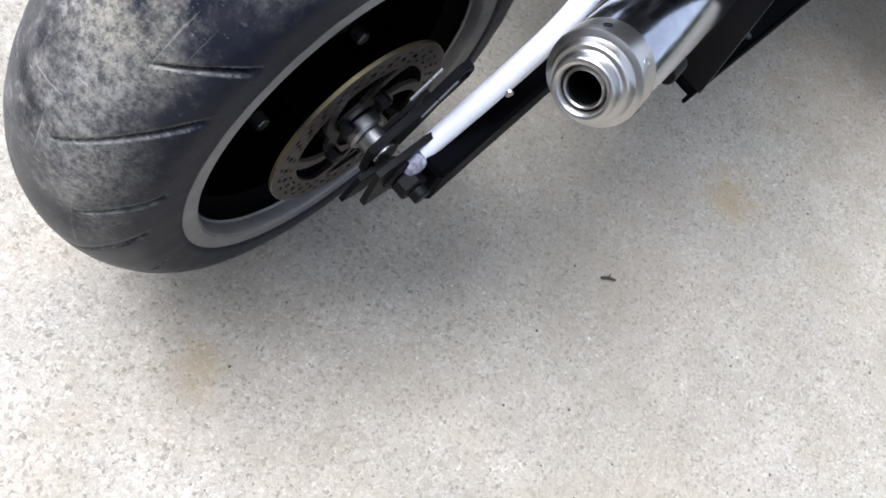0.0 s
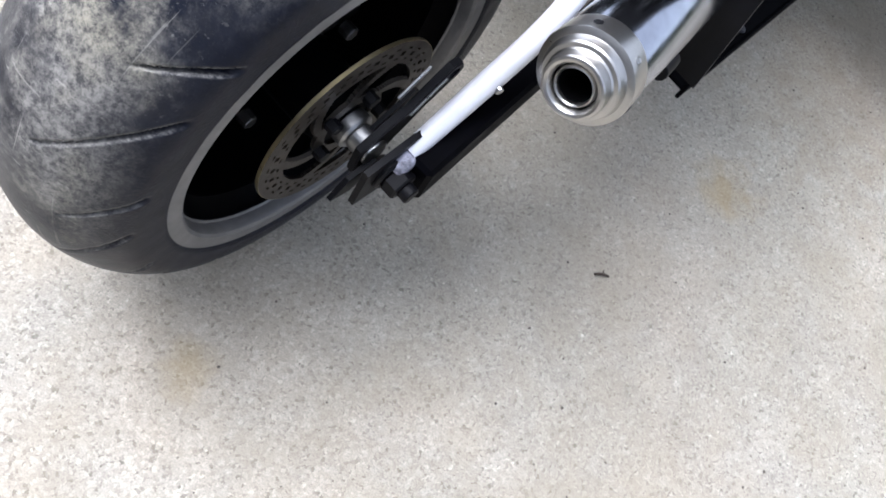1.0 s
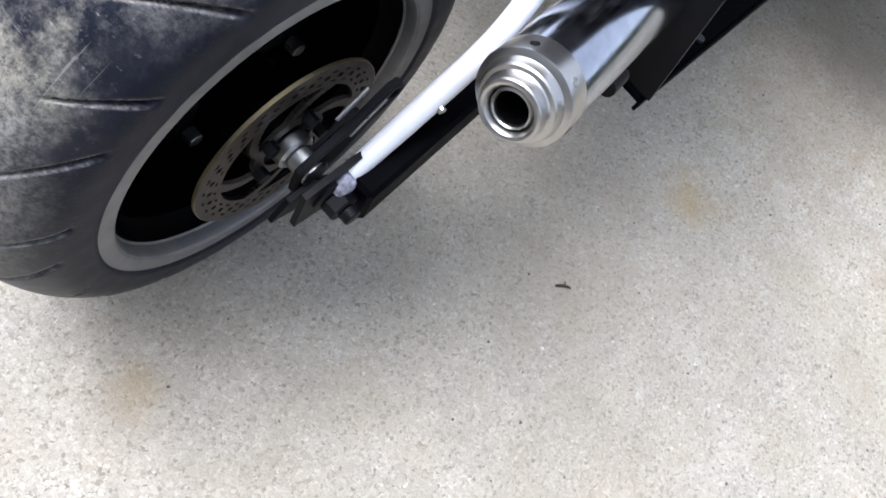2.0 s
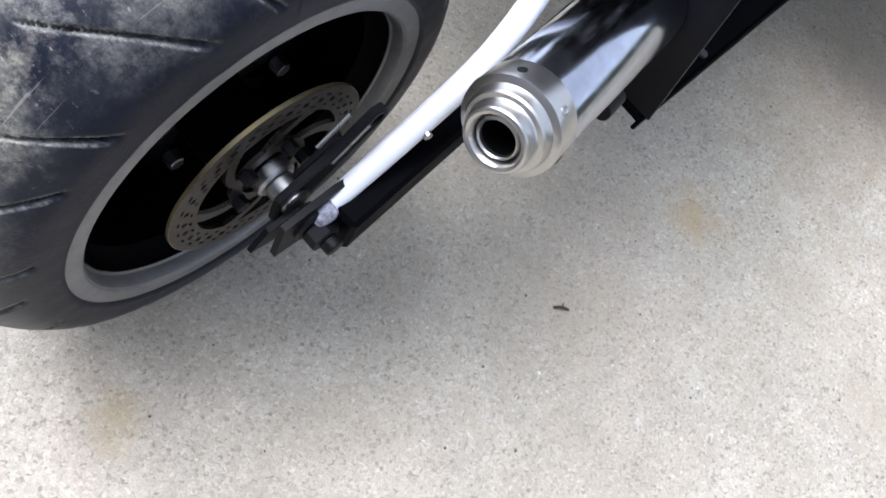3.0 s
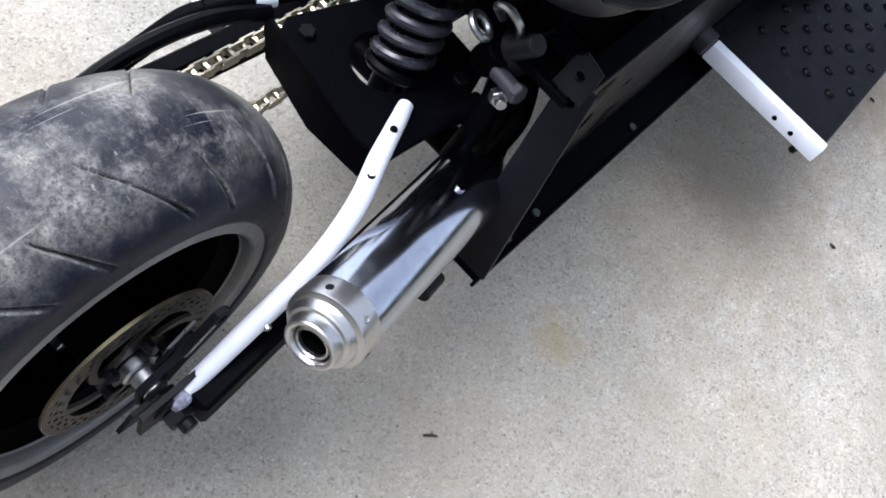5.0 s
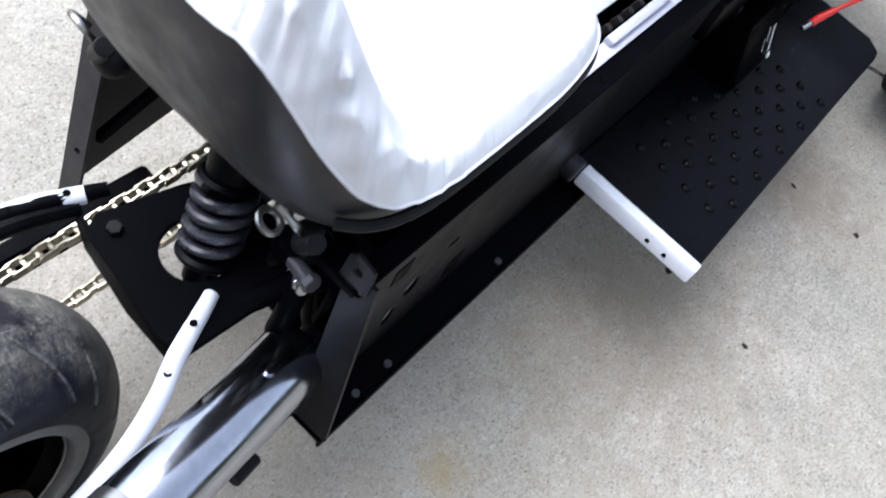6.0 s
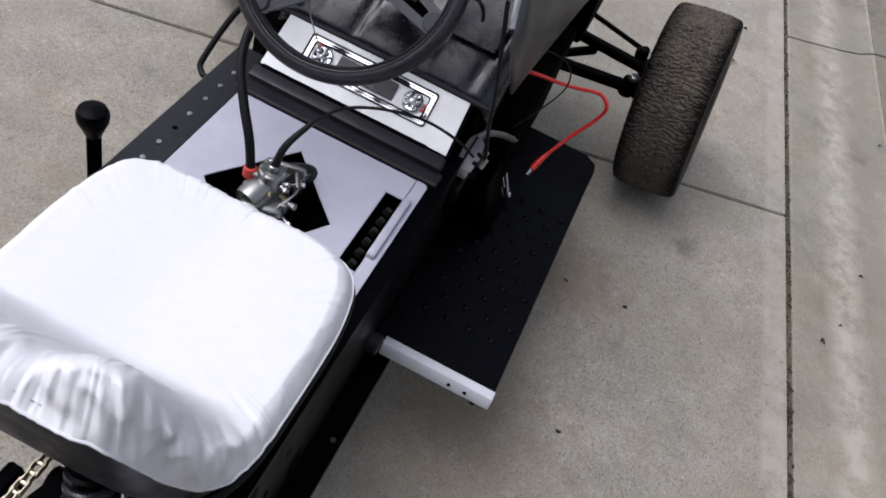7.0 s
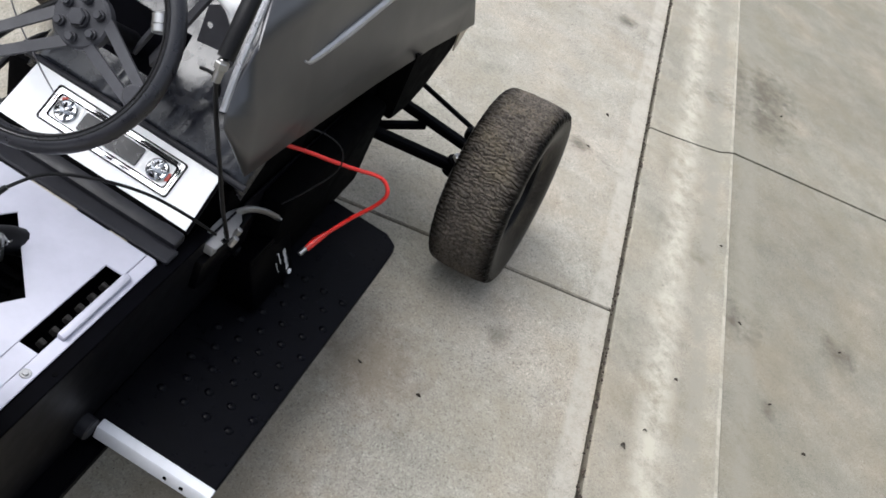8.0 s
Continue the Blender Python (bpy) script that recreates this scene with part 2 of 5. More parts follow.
ALU = metal("cast_aluminium", (0.36, 0.365, 0.35), 0.34, 150, dirt=0.7)
DISC = metal("brake_disc_steel", (0.085, 0.076, 0.068), 0.45, 80, (6, 1, 1), 0.08, 0.45)
GOLD = metal("yellowed_steel", (0.42, 0.36, 0.21), 0.35, 80)
CHAIN = metal("chain_steel", (0.52, 0.47, 0.36), 0.35, 120, dirt=0.4)
COWL_GLOSS = plain("glossy_grey_vinyl", (0.010, 0.011, 0.016), 0.24, grain=150, var=0.15, bump=0.06, spec=0.55)
TRIM = metal("chrome_trim", (0.55, 0.56, 0.58), 0.08, 30, (1, 1, 1), 0.03, 0.08)
SPOKE_GREY = plain("grey_spoke_paint", (0.042, 0.042, 0.048), 0.45, grain=60, var=0.15, spec=0.3)
LEAF = plain("dead_leaf", (0.03, 0.022, 0.015), 0.9, grain=120, var=0.4)
BACKDROP_DARK = plain("unseen_backdrop_dark", (0.035, 0.042, 0.028), 0.95, grain=3, var=0.5, spec=0.1)
# soot in the outlet; elsewhere near-black put in for shade in holes and bays
SOOT_AND_SHADE = plain("soot_and_shade", (0.0016, 0.0016, 0.0018), 0.9, grain=90, spec=0.03)
RED = plain("red_cable_sheath", (0.62, 0.020, 0.014), 0.34, grain=60, var=0.1)
RED_PLASTIC = plain("red_plastic", (0.5, 0.05, 0.03), 0.45, grain=60)
HEAT_BEIGE = plain("beige_shield", (0.55, 0.45, 0.34), 0.5, grain=25, var=0.12)
TWIG = plain("dry_twig_bark", (0.05, 0.035, 0.025), 0.9, grain=200, var=0.4)
INK = plain("pale_ink", (0.6, 0.6, 0.6), 0.6, grain=50)

# ---- mesh builder ----


class B:
    """Collects solids into one mesh."""

    def __init__(self):
        self.v, self.f = [], []

    def add(self, v, f, m=None):
        k = len(self.v)
        self.v += [tuple(m @ Vector(p)) for p in v] if m else [tuple(p) for p in v]
        self.f += [tuple(i + k for i in q) for q in f]
        return self

    def bm(self, bm, m=None):
        bm.verts.index_update()
        self.add([v.co.copy() for v in bm.verts], [[v.index for v in f.verts] for f in bm.faces], m)
        bm.free()
        return self

    def box(self, c, size, rot=(0, 0, 0), bev=0.002, seg=1):
        bm = bmesh.new()
        bmesh.ops.create_cube(bm, size=1, matrix=Matrix.Diagonal((*size, 1)))
        if bev:
            bmesh.ops.bevel(bm, geom=list(bm.edges), offset=min(bev, min(size) * 0.45), segments=seg, affect="EDGES", profile=0.5)
        return self.bm(bm, pose(*c, *rot))

    def bar(self, p, q, w, h, bev=0.002):
        """A rectangular bar from p to q, w across and h high."""
        p, q = Vector(p), Vector(q)
        d = q - p
        m = Matrix.Translation((p + q) / 2) @ d.to_track_quat("Y", "Z").to_matrix().to_4x4()
        bm = bmesh.new()
        bmesh.ops.create_cube(bm, size=1, matrix=Matrix.Diagonal((w, d.length, h, 1)))
        if bev:
            bmesh.ops.bevel(bm, geom=list(bm.edges), offset=bev, segments=1, affect="EDGES")
        return self.bm(bm, m)

    def lathe(self, prof, m=None, seg=32, closed=False):
        """Turns (x, r) points about the x axis."""
        v, f, n = [], [], len(prof)
        for i in range(seg):
            a = 2 * math.pi * i / seg
            v += [(x, -r * math.sin(a), r * math.cos(a)) for x, r in prof]
        for i in range(seg):
            for j in range(n if closed else n - 1):
                a, b = i * n + j, i * n + (j + 1) % n
                c, d = ((i + 1) % seg) * n + (j + 1) % n, ((i + 1) % seg) * n + j
                f.append((a, b, c, d))
        return self.add(v, f, m)

    def rod(self, p, q, r, seg=16, r2=None, bev=0.0):
        """A capped round rod from p to q."""
        p, q = Vector(p), Vector(q)
        d = q - p
        m = Matrix.Translation(p) @ d.to_track_quat("X", "Z").to_matrix().to_4x4()
        r2 = r if r2 is None else r2
        e = bev or min(r, r2) * 0.12
        return self.lathe([(0, 0.0001), (0, r - e), (e, r), (d.length - e, r2), (d.length, r2 - e), (d.length, 0.0001)], m, seg)

    def hexa(self, p, q, r):
        return self.rod(p, q, r, 6)

    def tube(self, pts, r, seg=10, smooth=6, closed=False, cap=True):
        """A round bar bent along points. r: a number or one for each point."""
        P = [Vector(p) for p in pts]
        rs = list(r) if isinstance(r, (list, tuple)) else [r] * len(P)
        if smooth:
            Q, S, n = [], [], len(P)
            for i in range(n if closed else n - 1):
                a, b, c, d = (P[(i - 1) % n], P[i], P[(i + 1) % n], P[(i + 2) % n]) if closed else (P[max(i - 1, 0)], P[i], P[i + 1], P[min(i + 2, n - 1)])
                for k in range(smooth):
                    t = k / smooth
                    Q.append(0.5 * (2 * b + (c - a) * t + (2 * a - 5 * b + 4 * c - d) * t * t + (3 * b - a - 3 * c + d) * t**3))
                    S.append(rs[i] * (1 - t) + rs[(i + 1) % n] * t)
            if not closed:
                Q.append(P[-1])
                S.append(rs[-1])
            P, rs = Q, S
        n = len(P)
        tan = [(P[(i + 1) % n] - P[(i - 1) % n] if closed or 0 < i < n - 1 else (P[1] - P[0] if i == 0 else P[-1] - P[-2])).normalized() for i in range(n)]
        up = tan[0].orthogonal().normalized()
        v, f = [], []
        for i in range(n):
            up = (up - tan[i] * up.dot(tan[i])).normalized()
            side = tan[i].cross(up)
            for k in range(seg):
                a = 2 * math.pi * k / seg
                v.append(P[i] + rs[i] * (math.cos(a) * up + math.sin(a) * side))
        for i in range(n if closed else n - 1):
            for k in range(seg):
                f.append((i * seg + k, i * seg + (k + 1) % seg, ((i + 1) % n) * seg + (k + 1) % seg, ((i + 1) % n) * seg + k))
        if cap and not closed:
            f += [tuple(reversed(range(seg))), tuple((n - 1) * seg + k for k in range(seg))]
        return self.add(v, f)

    def plate(self, outline, th, m=None, holes=(), bev=0.0):
        """A flat plate: an outline in x, y with holes, th thick along z."""
        bm = bmesh.new()
        edges = []
        for loop in (outline, *holes):
            vs = [bm.verts.new((x, y, 0)) for x, y in loop]
            edges += [bm.edges.new((vs[i], vs[(i + 1) % len(vs)])) for i in range(len(vs))]
        bmesh.ops.triangle_fill(bm, use_beauty=True, use_dissolve=True, edges=edges)
        bmesh.ops.recalc_face_normals(bm, faces=list(bm.faces))
        got = bmesh.ops.extrude_face_region(bm, geom=list(bm.faces))
        bmesh.ops.translate(bm, vec=(0, 0, th), verts=[g for g in got["geom"] if isinstance(g, bmesh.types.BMVert)])
        bmesh.ops.recalc_face_normals(bm, faces=list(bm.faces))
        if bev:
            rim = [e for e in bm.edges if len(e.link_faces) == 2 and e.calc_face_angle(0) > 1.2 and abs(e.verts[0].co.z - e.verts[1].co.z) < 1e-6]
            bmesh.ops.bevel(bm, geom=rim, offset=bev, segments=2, affect="EDGES")
        return self.bm(bm, m)

    def ball(self, c, r, seg=14, squash=(1, 1, 1)):
        bm = bmesh.new()
        bmesh.ops.create_uvsphere(bm, u_segments=seg, v_segments=seg // 2 + 1, radius=r)
        return self.bm(bm, pose(*c) @ Matrix.Diagonal((*squash, 1)))

    def make(self, name, mat, parent=None, label="", sharp=35, m=None, dust=None):
        me = bpy.data.meshes.new(name)
        me.from_pydata(self.v, [], self.f)
        me.materials.append(mat)
        bm = bmesh.new()
        bm.from_mesh(me)
        bmesh.ops.recalc_face_normals(bm, faces=list(bm.faces))
        bm.to_mesh(me)
        bm.free()
        me.polygons.foreach_set("use_smooth", [True] * len(me.polygons))
        me.set_sharp_from_angle(angle=radians(sharp))
        if dust:
            me.attributes.new("edge_dust", "FLOAT", "POINT").data.foreach_set("value", dust)
        ob = new(name, me)
        if parent:
            ob.parent = parent
        if m:
            ob.matrix_basis = m
        if label:
            tagged(ob, label)
        return ob


def circle(cx, cy, r, n=16, ry=None):
    ry = r if ry is None else ry
    return [(cx + r * math.cos(2 * math.pi * i / n), cy + ry * math.sin(2 * math.pi * i / n)) for i in range(n)]


def rounded(x0, y0, x1, y1, r, n=5):
    out = []
    for cx, cy, a0 in ((x1 - r, y1 - r, 0), (x0 + r, y1 - r, 90), (x0 + r, y0 + r, 180), (x1 - r, y0 + r, 270)):
        out += [(cx + r * math.cos(radians(a0 + 90 * k / n)), cy + r * math.sin(radians(a0 + 90 * k / n))) for k in range(n + 1)]
    return out


# ---- ground: driveway slabs, gutter strip, street slabs ----
def slab(name, outline, mat, parent, top=0.0, bev=0.003):
    """A concrete slab with softened upper edges."""
    b = B()
    b.plate(outline, 0.12, pose(0, 0, top - 0.12), bev=bev)
    return b.make(name, mat, parent)


ground = B()
ground.box((0, 0, -0.56), (900, 900, 1.0), bev=0)
ground = tagged(ground.make("ground", SOIL), "dark dirt under the concrete slabs", "ground", kind="structure")
GAP = 0.004


def cross(x, base=1.885, k=0.136):
    """The oblique joint across the driveway."""
    return base + k * x


def drive(x0, x1, lo, hi):
    return [(x0, lo(x0) + GAP), (x1, lo(x1) + GAP), (x1, hi(x1) - GAP), (x0, hi(x0) - GAP)]


LINE = 1.27
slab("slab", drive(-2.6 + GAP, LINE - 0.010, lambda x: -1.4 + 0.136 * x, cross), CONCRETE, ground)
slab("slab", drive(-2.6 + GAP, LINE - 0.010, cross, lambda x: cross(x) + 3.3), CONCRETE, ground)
slab("slab", drive(-2.6 + GAP, LINE - 0.010, lambda x: cross(x) + 3.3, lambda x: 40.0), CONCRETE, ground)
slab("slab", drive(-2.6 + GAP, LINE - 0.010, lambda x: -40.0, lambda x: -1.4 + 0.136 * x), CONCRETE, ground)
slab("slab", drive(-40, -2.6 - GAP, lambda x: -40.0, lambda x: 40.0), CONCRETE, ground)


def gutter(y0, y1):
    """A shallow gutter piece with a low rolled lip on the street side."""
    prof = [(LINE + 0.006, -0.12), (LINE + 0.006, -0.004), (LINE + 0.011, 0.0), (1.36, -0.006), (1.5, -0.012), (1.585, -0.012), (1.606, -0.007), (1.620, -0.001), (1.632, 0.0), (1.642, 0.0), (1.642, -0.12)]
    b = B()
    n, rows = len(prof), 2
    v = [(x, y + 0.36 * (x - LINE), z) for y in (y0 + 0.005, y1 - 0.005) for x, z in prof]
    f = [(i, i + 1, n + i + 1, n + i) for i in range(n - 1)] + [tuple(range(n)), tuple(range(2 * n - 1, n - 1, -1))]
    b.add(v, f)
    return b.make("gutter_slab", GUTTER, ground)


for y0, y1 in ((-40, -3.0), (-3.0, 0.05), (0.05, 3.1), (3.1, 6.15), (6.15, 40)):
    gutter(y0, y1)
for y0, y1 in ((-40.0, 0.19), (0.19, 3.24), (3.24, 6.3), (6.3, 40.0)):
    slab("slab", [(1.642, y0 + 0.006), (6.0, y0 + 0.70 + 0.006), (6.0, y1 + 0.70 - 0.006), (1.642, y1 - 0.006)], STREET, ground, 0.0, 0.0015)
slab("slab", [(6.01, -40), (40, -40), (40, 40), (6.01, 40)], STREET, ground, -0.002)

def hedge(name, x0, y0, x1, y1, top):
    """An unseen plain dark far boundary with an uneven top, added for reflections."""
    b, v, f, n = B(), [], [], 60
    for k in range(n + 1):
        t = k / n
        x, y = x0 + (x1 - x0) * t, y0 + (y1 - y0) * t
        h = top * (0.85 + 0.3 * noise.noise(Vector((x * 0.5, y * 0.5, top))))
        dx, dy = (0.6, 0) if x0 == x1 else (0, 0.6)
        v += [(x, y, 0), (x, y, h), (x + dx, y + dy, h), (x + dx, y + dy, 0)]
    for k in range(n):
        for q in range(3):
            f.append((k * 4 + q, k * 4 + q + 1, k * 4 + q + 5, k * 4 + q + 4))
    b.add(v, f)
    tagged(b.make(name, BACKDROP_DARK), "unseen dark backdrop added beyond the street for reflections", "hedge", kind="structure")


hedge("backdrop_east", 13, -16, 13, 30, 4.2)
# unseen wall added behind the mower to darken reflections and light from there
added_wall = B()
added_wall.box((-2.0, -7.2, 2.5), (15, 0.4, 5.0), bev=0.02)
tagged(added_wall.make("unseen_wall_south", plain("added_wall_grey", (0.10, 0.105, 0.12), 0.7, grain=8, var=0.2)), "unseen plain grey wall added to darken reflections", "wall", kind="structure")

# ---- the vehicle: its frame is turned a little to the driveway ----
MOWER = new("racing_lawn_mower")
MOWER.matrix_basis = pose(0, 0, 0, 0, 0, -7)
tagged(MOWER, "home-built black and grey racing lawn mower with a wide rear tyre", "lawn mower")


# ---- rear wheel ----
def rear_wheel():
    hub = B()
    hub.lathe([(-0.06, 0.0001), (-0.06, 0.026), (-0.03, 0.032), (0.03, 0.034), (0.07, 0.034), (0.088, 0.03), (0.09, 0.012), (0.09, 0.0001)], None, 28)
    wheel = hub.make("rear_wheel", BLACK_PAINT, MOWER, "black cast wheel with a worn low-profile tyre", m=pose(-0.0382, -0.0006, 0.2472, 0, -1.5, -0.14))
    # tyre: a fine grid of revolution with cut grooves
    NA, Rm, mi = 1120, 0.158, 0.091
    phis = [math.asin((0.176 - Rm) / mi) + (math.pi - 2 * math.asin((0.176 - Rm) / mi)) * k / 104 for k in range(105)]
    prof = [(0.068, 0.160), (0.074, 0.168), (0.0815, 0.1728)] + [(mi * math.cos(p), Rm + mi * math.sin(p)) for p in phis] + [(-0.0815, 0.1728), (-0.074, 0.168), (-0.068, 0.160)]
    pitch = 2 * math.pi / 10
    v, f, n, dust = [], [], len(prof), []
    for i in range(NA):
        a = 2 * math.pi * i / NA
        for j, (x, r) in enumerate(prof):
            cut = lip = 0.0
            if 3 <= j < n - 3:
                s = (phis[j - 3] - math.pi / 2) / (math.pi / 2)
                side = 1 if s < 0 else -1
                w = abs(s)
                ph = a / pitch + (0.5 if side < 0 else 0.0)
                # long sweeping groove and a short one between
                for k, (w0, w1, off, bow, dep) in enumerate(((0.10, 0.68, 0.0, 0.50, 0.0055), (0.30, 0.72, 0.5, 0.36, 0.0060))):
                    if w0 < w < w1:
                        line = off - bow * ((w - 0.1) / 0.56) ** 1.15
                        d = abs((ph - line + 0.5) % 1.0 - 0.5) * pitch * r
                        half = 0.0007 + 0.0019 * (w - w0) / (w1 - w0)
                        fade = min(1, (w - w0) / 0.05, (w1 - w) / 0.05)
                        lip = max(lip, fade * math.exp(-(((d - half * 1.7) / 0.0010) ** 2)))
                        if d < half * 1.6:
                            cut = max(cut, dep * fade * min(1, (half * 1.6 - d) / half))
                cut += 0.0004 * noise.noise(Vector((a * 9, s * 6, 1)))
            dust.append(lip)
            if abs(x) > 0.073:
                x = math.copysign(0.073 + 0.0085 * math.tanh((abs(x) - 0.073) / 0.0085), x)
            k = 1 - cut / max(0.02, math.hypot(x, r - Rm))
            v.append((x * k, -(Rm + (r - Rm) * k) * math.sin(a), (Rm + (r - Rm) * k) * math.cos(a)))
    for i in range(NA):
        for j in range(n - 1):
            f.append((i * n + j, i * n + j + 1, ((i + 1) % NA) * n + j + 1, ((i + 1) % NA) * n + j))
    B().add(v, f).make("tyre", RUBBER, wheel, "worn dusty black rubber tyre", sharp=60, dust=dust)
    # rim: flange ring, barrel and drop centre
    for q in (1, -1):
        rim = B()
        rim.lathe([(q * x, r) for x, r in ((0.070, 0.168), (0.079, 0.1725), (0.0788, 0.1715), (0.0795, 0.168), (0.0792, 0.159), (0.0772, 0.1565), (0.074, 0.155), (0.066, 0.1540), (0.064, 0.1525), (0.063, 0.157), (0.068, 0.161))], None, 120, closed=True)
        rim.make("rim_flange", RIM_GREY, wheel, "grey painted metal rim", sharp=25)
    # deeper part of the grey rim, coloured black for the shade inside
    bar = B()
    bar.lathe([(0.0635, 0.1515), (0.052, 0.148), (0.045, 0.142), (-0.045, 0.140), (-0.052, 0.148), (-0.0559, 0.151), (-0.05, 0.154), (0.05, 0.154)], None, 96, closed=True)
    bar.make("rim_barrel", BLACK_PAINT, wheel, "inner barrel with the shade put in as black", sharp=25)
    for k in range(5):
        sp = B()
        a = radians(72 * k + 20)
        for side in (-0.2, 0.2):
            c, s = math.cos(a), math.sin(a)
            c2, s2 = math.cos(a + side), math.sin(a + side)
            sp.bar((-0.012, -0.028 * s, 0.028 * c), (-0.036, -0.143 * s2, 0.143 * c2), 0.03, 0.020, 0.004)
        sp.make("spoke", BLACK_STEEL, wheel)
        bolt = B()
        bolt.hexa((-0.01, -0.11 * math.sin(a + 0.15), 0.11 * math.cos(a + 0.15)), (0.004, -0.11 * math.sin(a + 0.15), 0.11 * math.cos(a + 0.15)), 0.008)
        bolt.make("bolt", STEEL, wheel)
    # disc added behind the spokes to keep the wheel's inside dark
    backing = B()
    backing.lathe([(-0.05, 0.03), (-0.056, 0.141), (-0.052, 0.141), (-0.046, 0.03)], None, 60, closed=True)
    backing.make("added_dark_backing", BLACK_PAINT, wheel)
    # brake disc: drilled ring and swept carrier arms
    disc = B()
    NA2, radii = 360, [0.026 + 0.0023 * k for k in range(31)]
    keep = {}
    for i in range(NA2):
        a = 2 * math.pi * (i + 0.5) / NA2
        for j in range(30):
            r = (radii[j] + radii[j + 1]) / 2
            if r > 0.0695:
                ok = True
                for rr, off in ((0.0750, 0.0), (0.081, 0.33), (0.0870, 0.66)):
                    step = 2 * math.pi / 30
                    if abs(r - rr) < 0.0014 and abs((a / step + off + 0.5) % 1 - 0.5) * step * r < 0.0029:
                        ok = False
            elif r > 0.037:
                step = 2 * math.pi / 6
                d = (a / step + (r - 0.04) / 0.03 * 0.55) % 1
                ok = d < 0.22
            else:
                ok = True
            keep[i, j] = ok
    v, f, idx = [], [], {}

    def vert(i, j, s):
        key = (i % NA2, j, s)
        if key not in idx:
            a = 2 * math.pi * key[0] / NA2
            idx[key] = len(v)
            v.append((0.0898 + 0.002 * s, -radii[j] * math.sin(a), radii[j] * math.cos(a)))
        return idx[key]

    for i in range(NA2):
        for j in range(30):
            if keep[i, j]:
                for s in (1, -1):
                    q = (vert(i, j, s), vert(i, j + 1, s), vert(i + 1, j + 1, s), vert(i + 1, j, s))
                    f.append(q if s > 0 else q[::-1])
                for di, dj, e in ((0, -1, ((i, j), (i + 1, j))), (0, 1, ((i + 1, j + 1), (i, j + 1))), (-1, 0, ((i, j + 1), (i, j))), (1, 0, ((i + 1, j), (i + 1, j + 1)))):
                    if not keep.get(((i + di) % NA2, j + dj), False):
                        (i1, j1), (i2, j2) = e
                        f.append((vert(i1, j1, 1), vert(i2, j2, 1), vert(i2, j2, -1), vert(i1, j1, -1)))
    brake = disc.add(v, f).make("brake_disc", DISC, wheel, "drilled steel brake disc", sharp=30)
    edge = B()
    edge.lathe([(0.0883, 0.0948), (0.0916, 0.0948), (0.0916, 0.0955), (0.0883, 0.0955)], None, 120, closed=True)
    edge.make("disc_edge", GOLD, wheel, "yellowed steel disc edge")
    for k in range(5):
        a = radians(72 * k + 50)
        bolt = B()
        bolt.hexa((0.09, -0.034 * math.sin(a), 0.034 * math.cos(a)), (0.101, -0.034 * math.sin(a), 0.034 * math.cos(a)), 0.0065)
        bolt.make("disc_bolt", BLACK_STEEL, wheel)
    # sprocket on the far side
    spr = B()
    teeth = []
    for k in range(160):
        a = 2 * math.pi * k / 160
        r = 0.082 + 0.0035 * math.sin(40 * a)
        teeth.append((r * math.cos(a), r * math.sin(a)))
    spr.plate(teeth, 0.006, pose(-0.098, 0, 0, 0, 90, 0), [circle(0, 0, 0.045, 24)])
    spr.rod((-0.098, 0, 0), (-0.05, 0, 0), 0.05, 20)
    spr.make("sprocket", STEEL, wheel)
    sp = B()
    sp.rod((0.09, 0, 0), (0.104, 0, 0), 0.0185, 20)
    sp.rod((0.104, 0, 0), (0.128, 0, 0), 0.0135, 20)
    sp.make("axle_spacer", STEEL, wheel, "bare steel axle spacer")
    return wheel


rear_wheel()


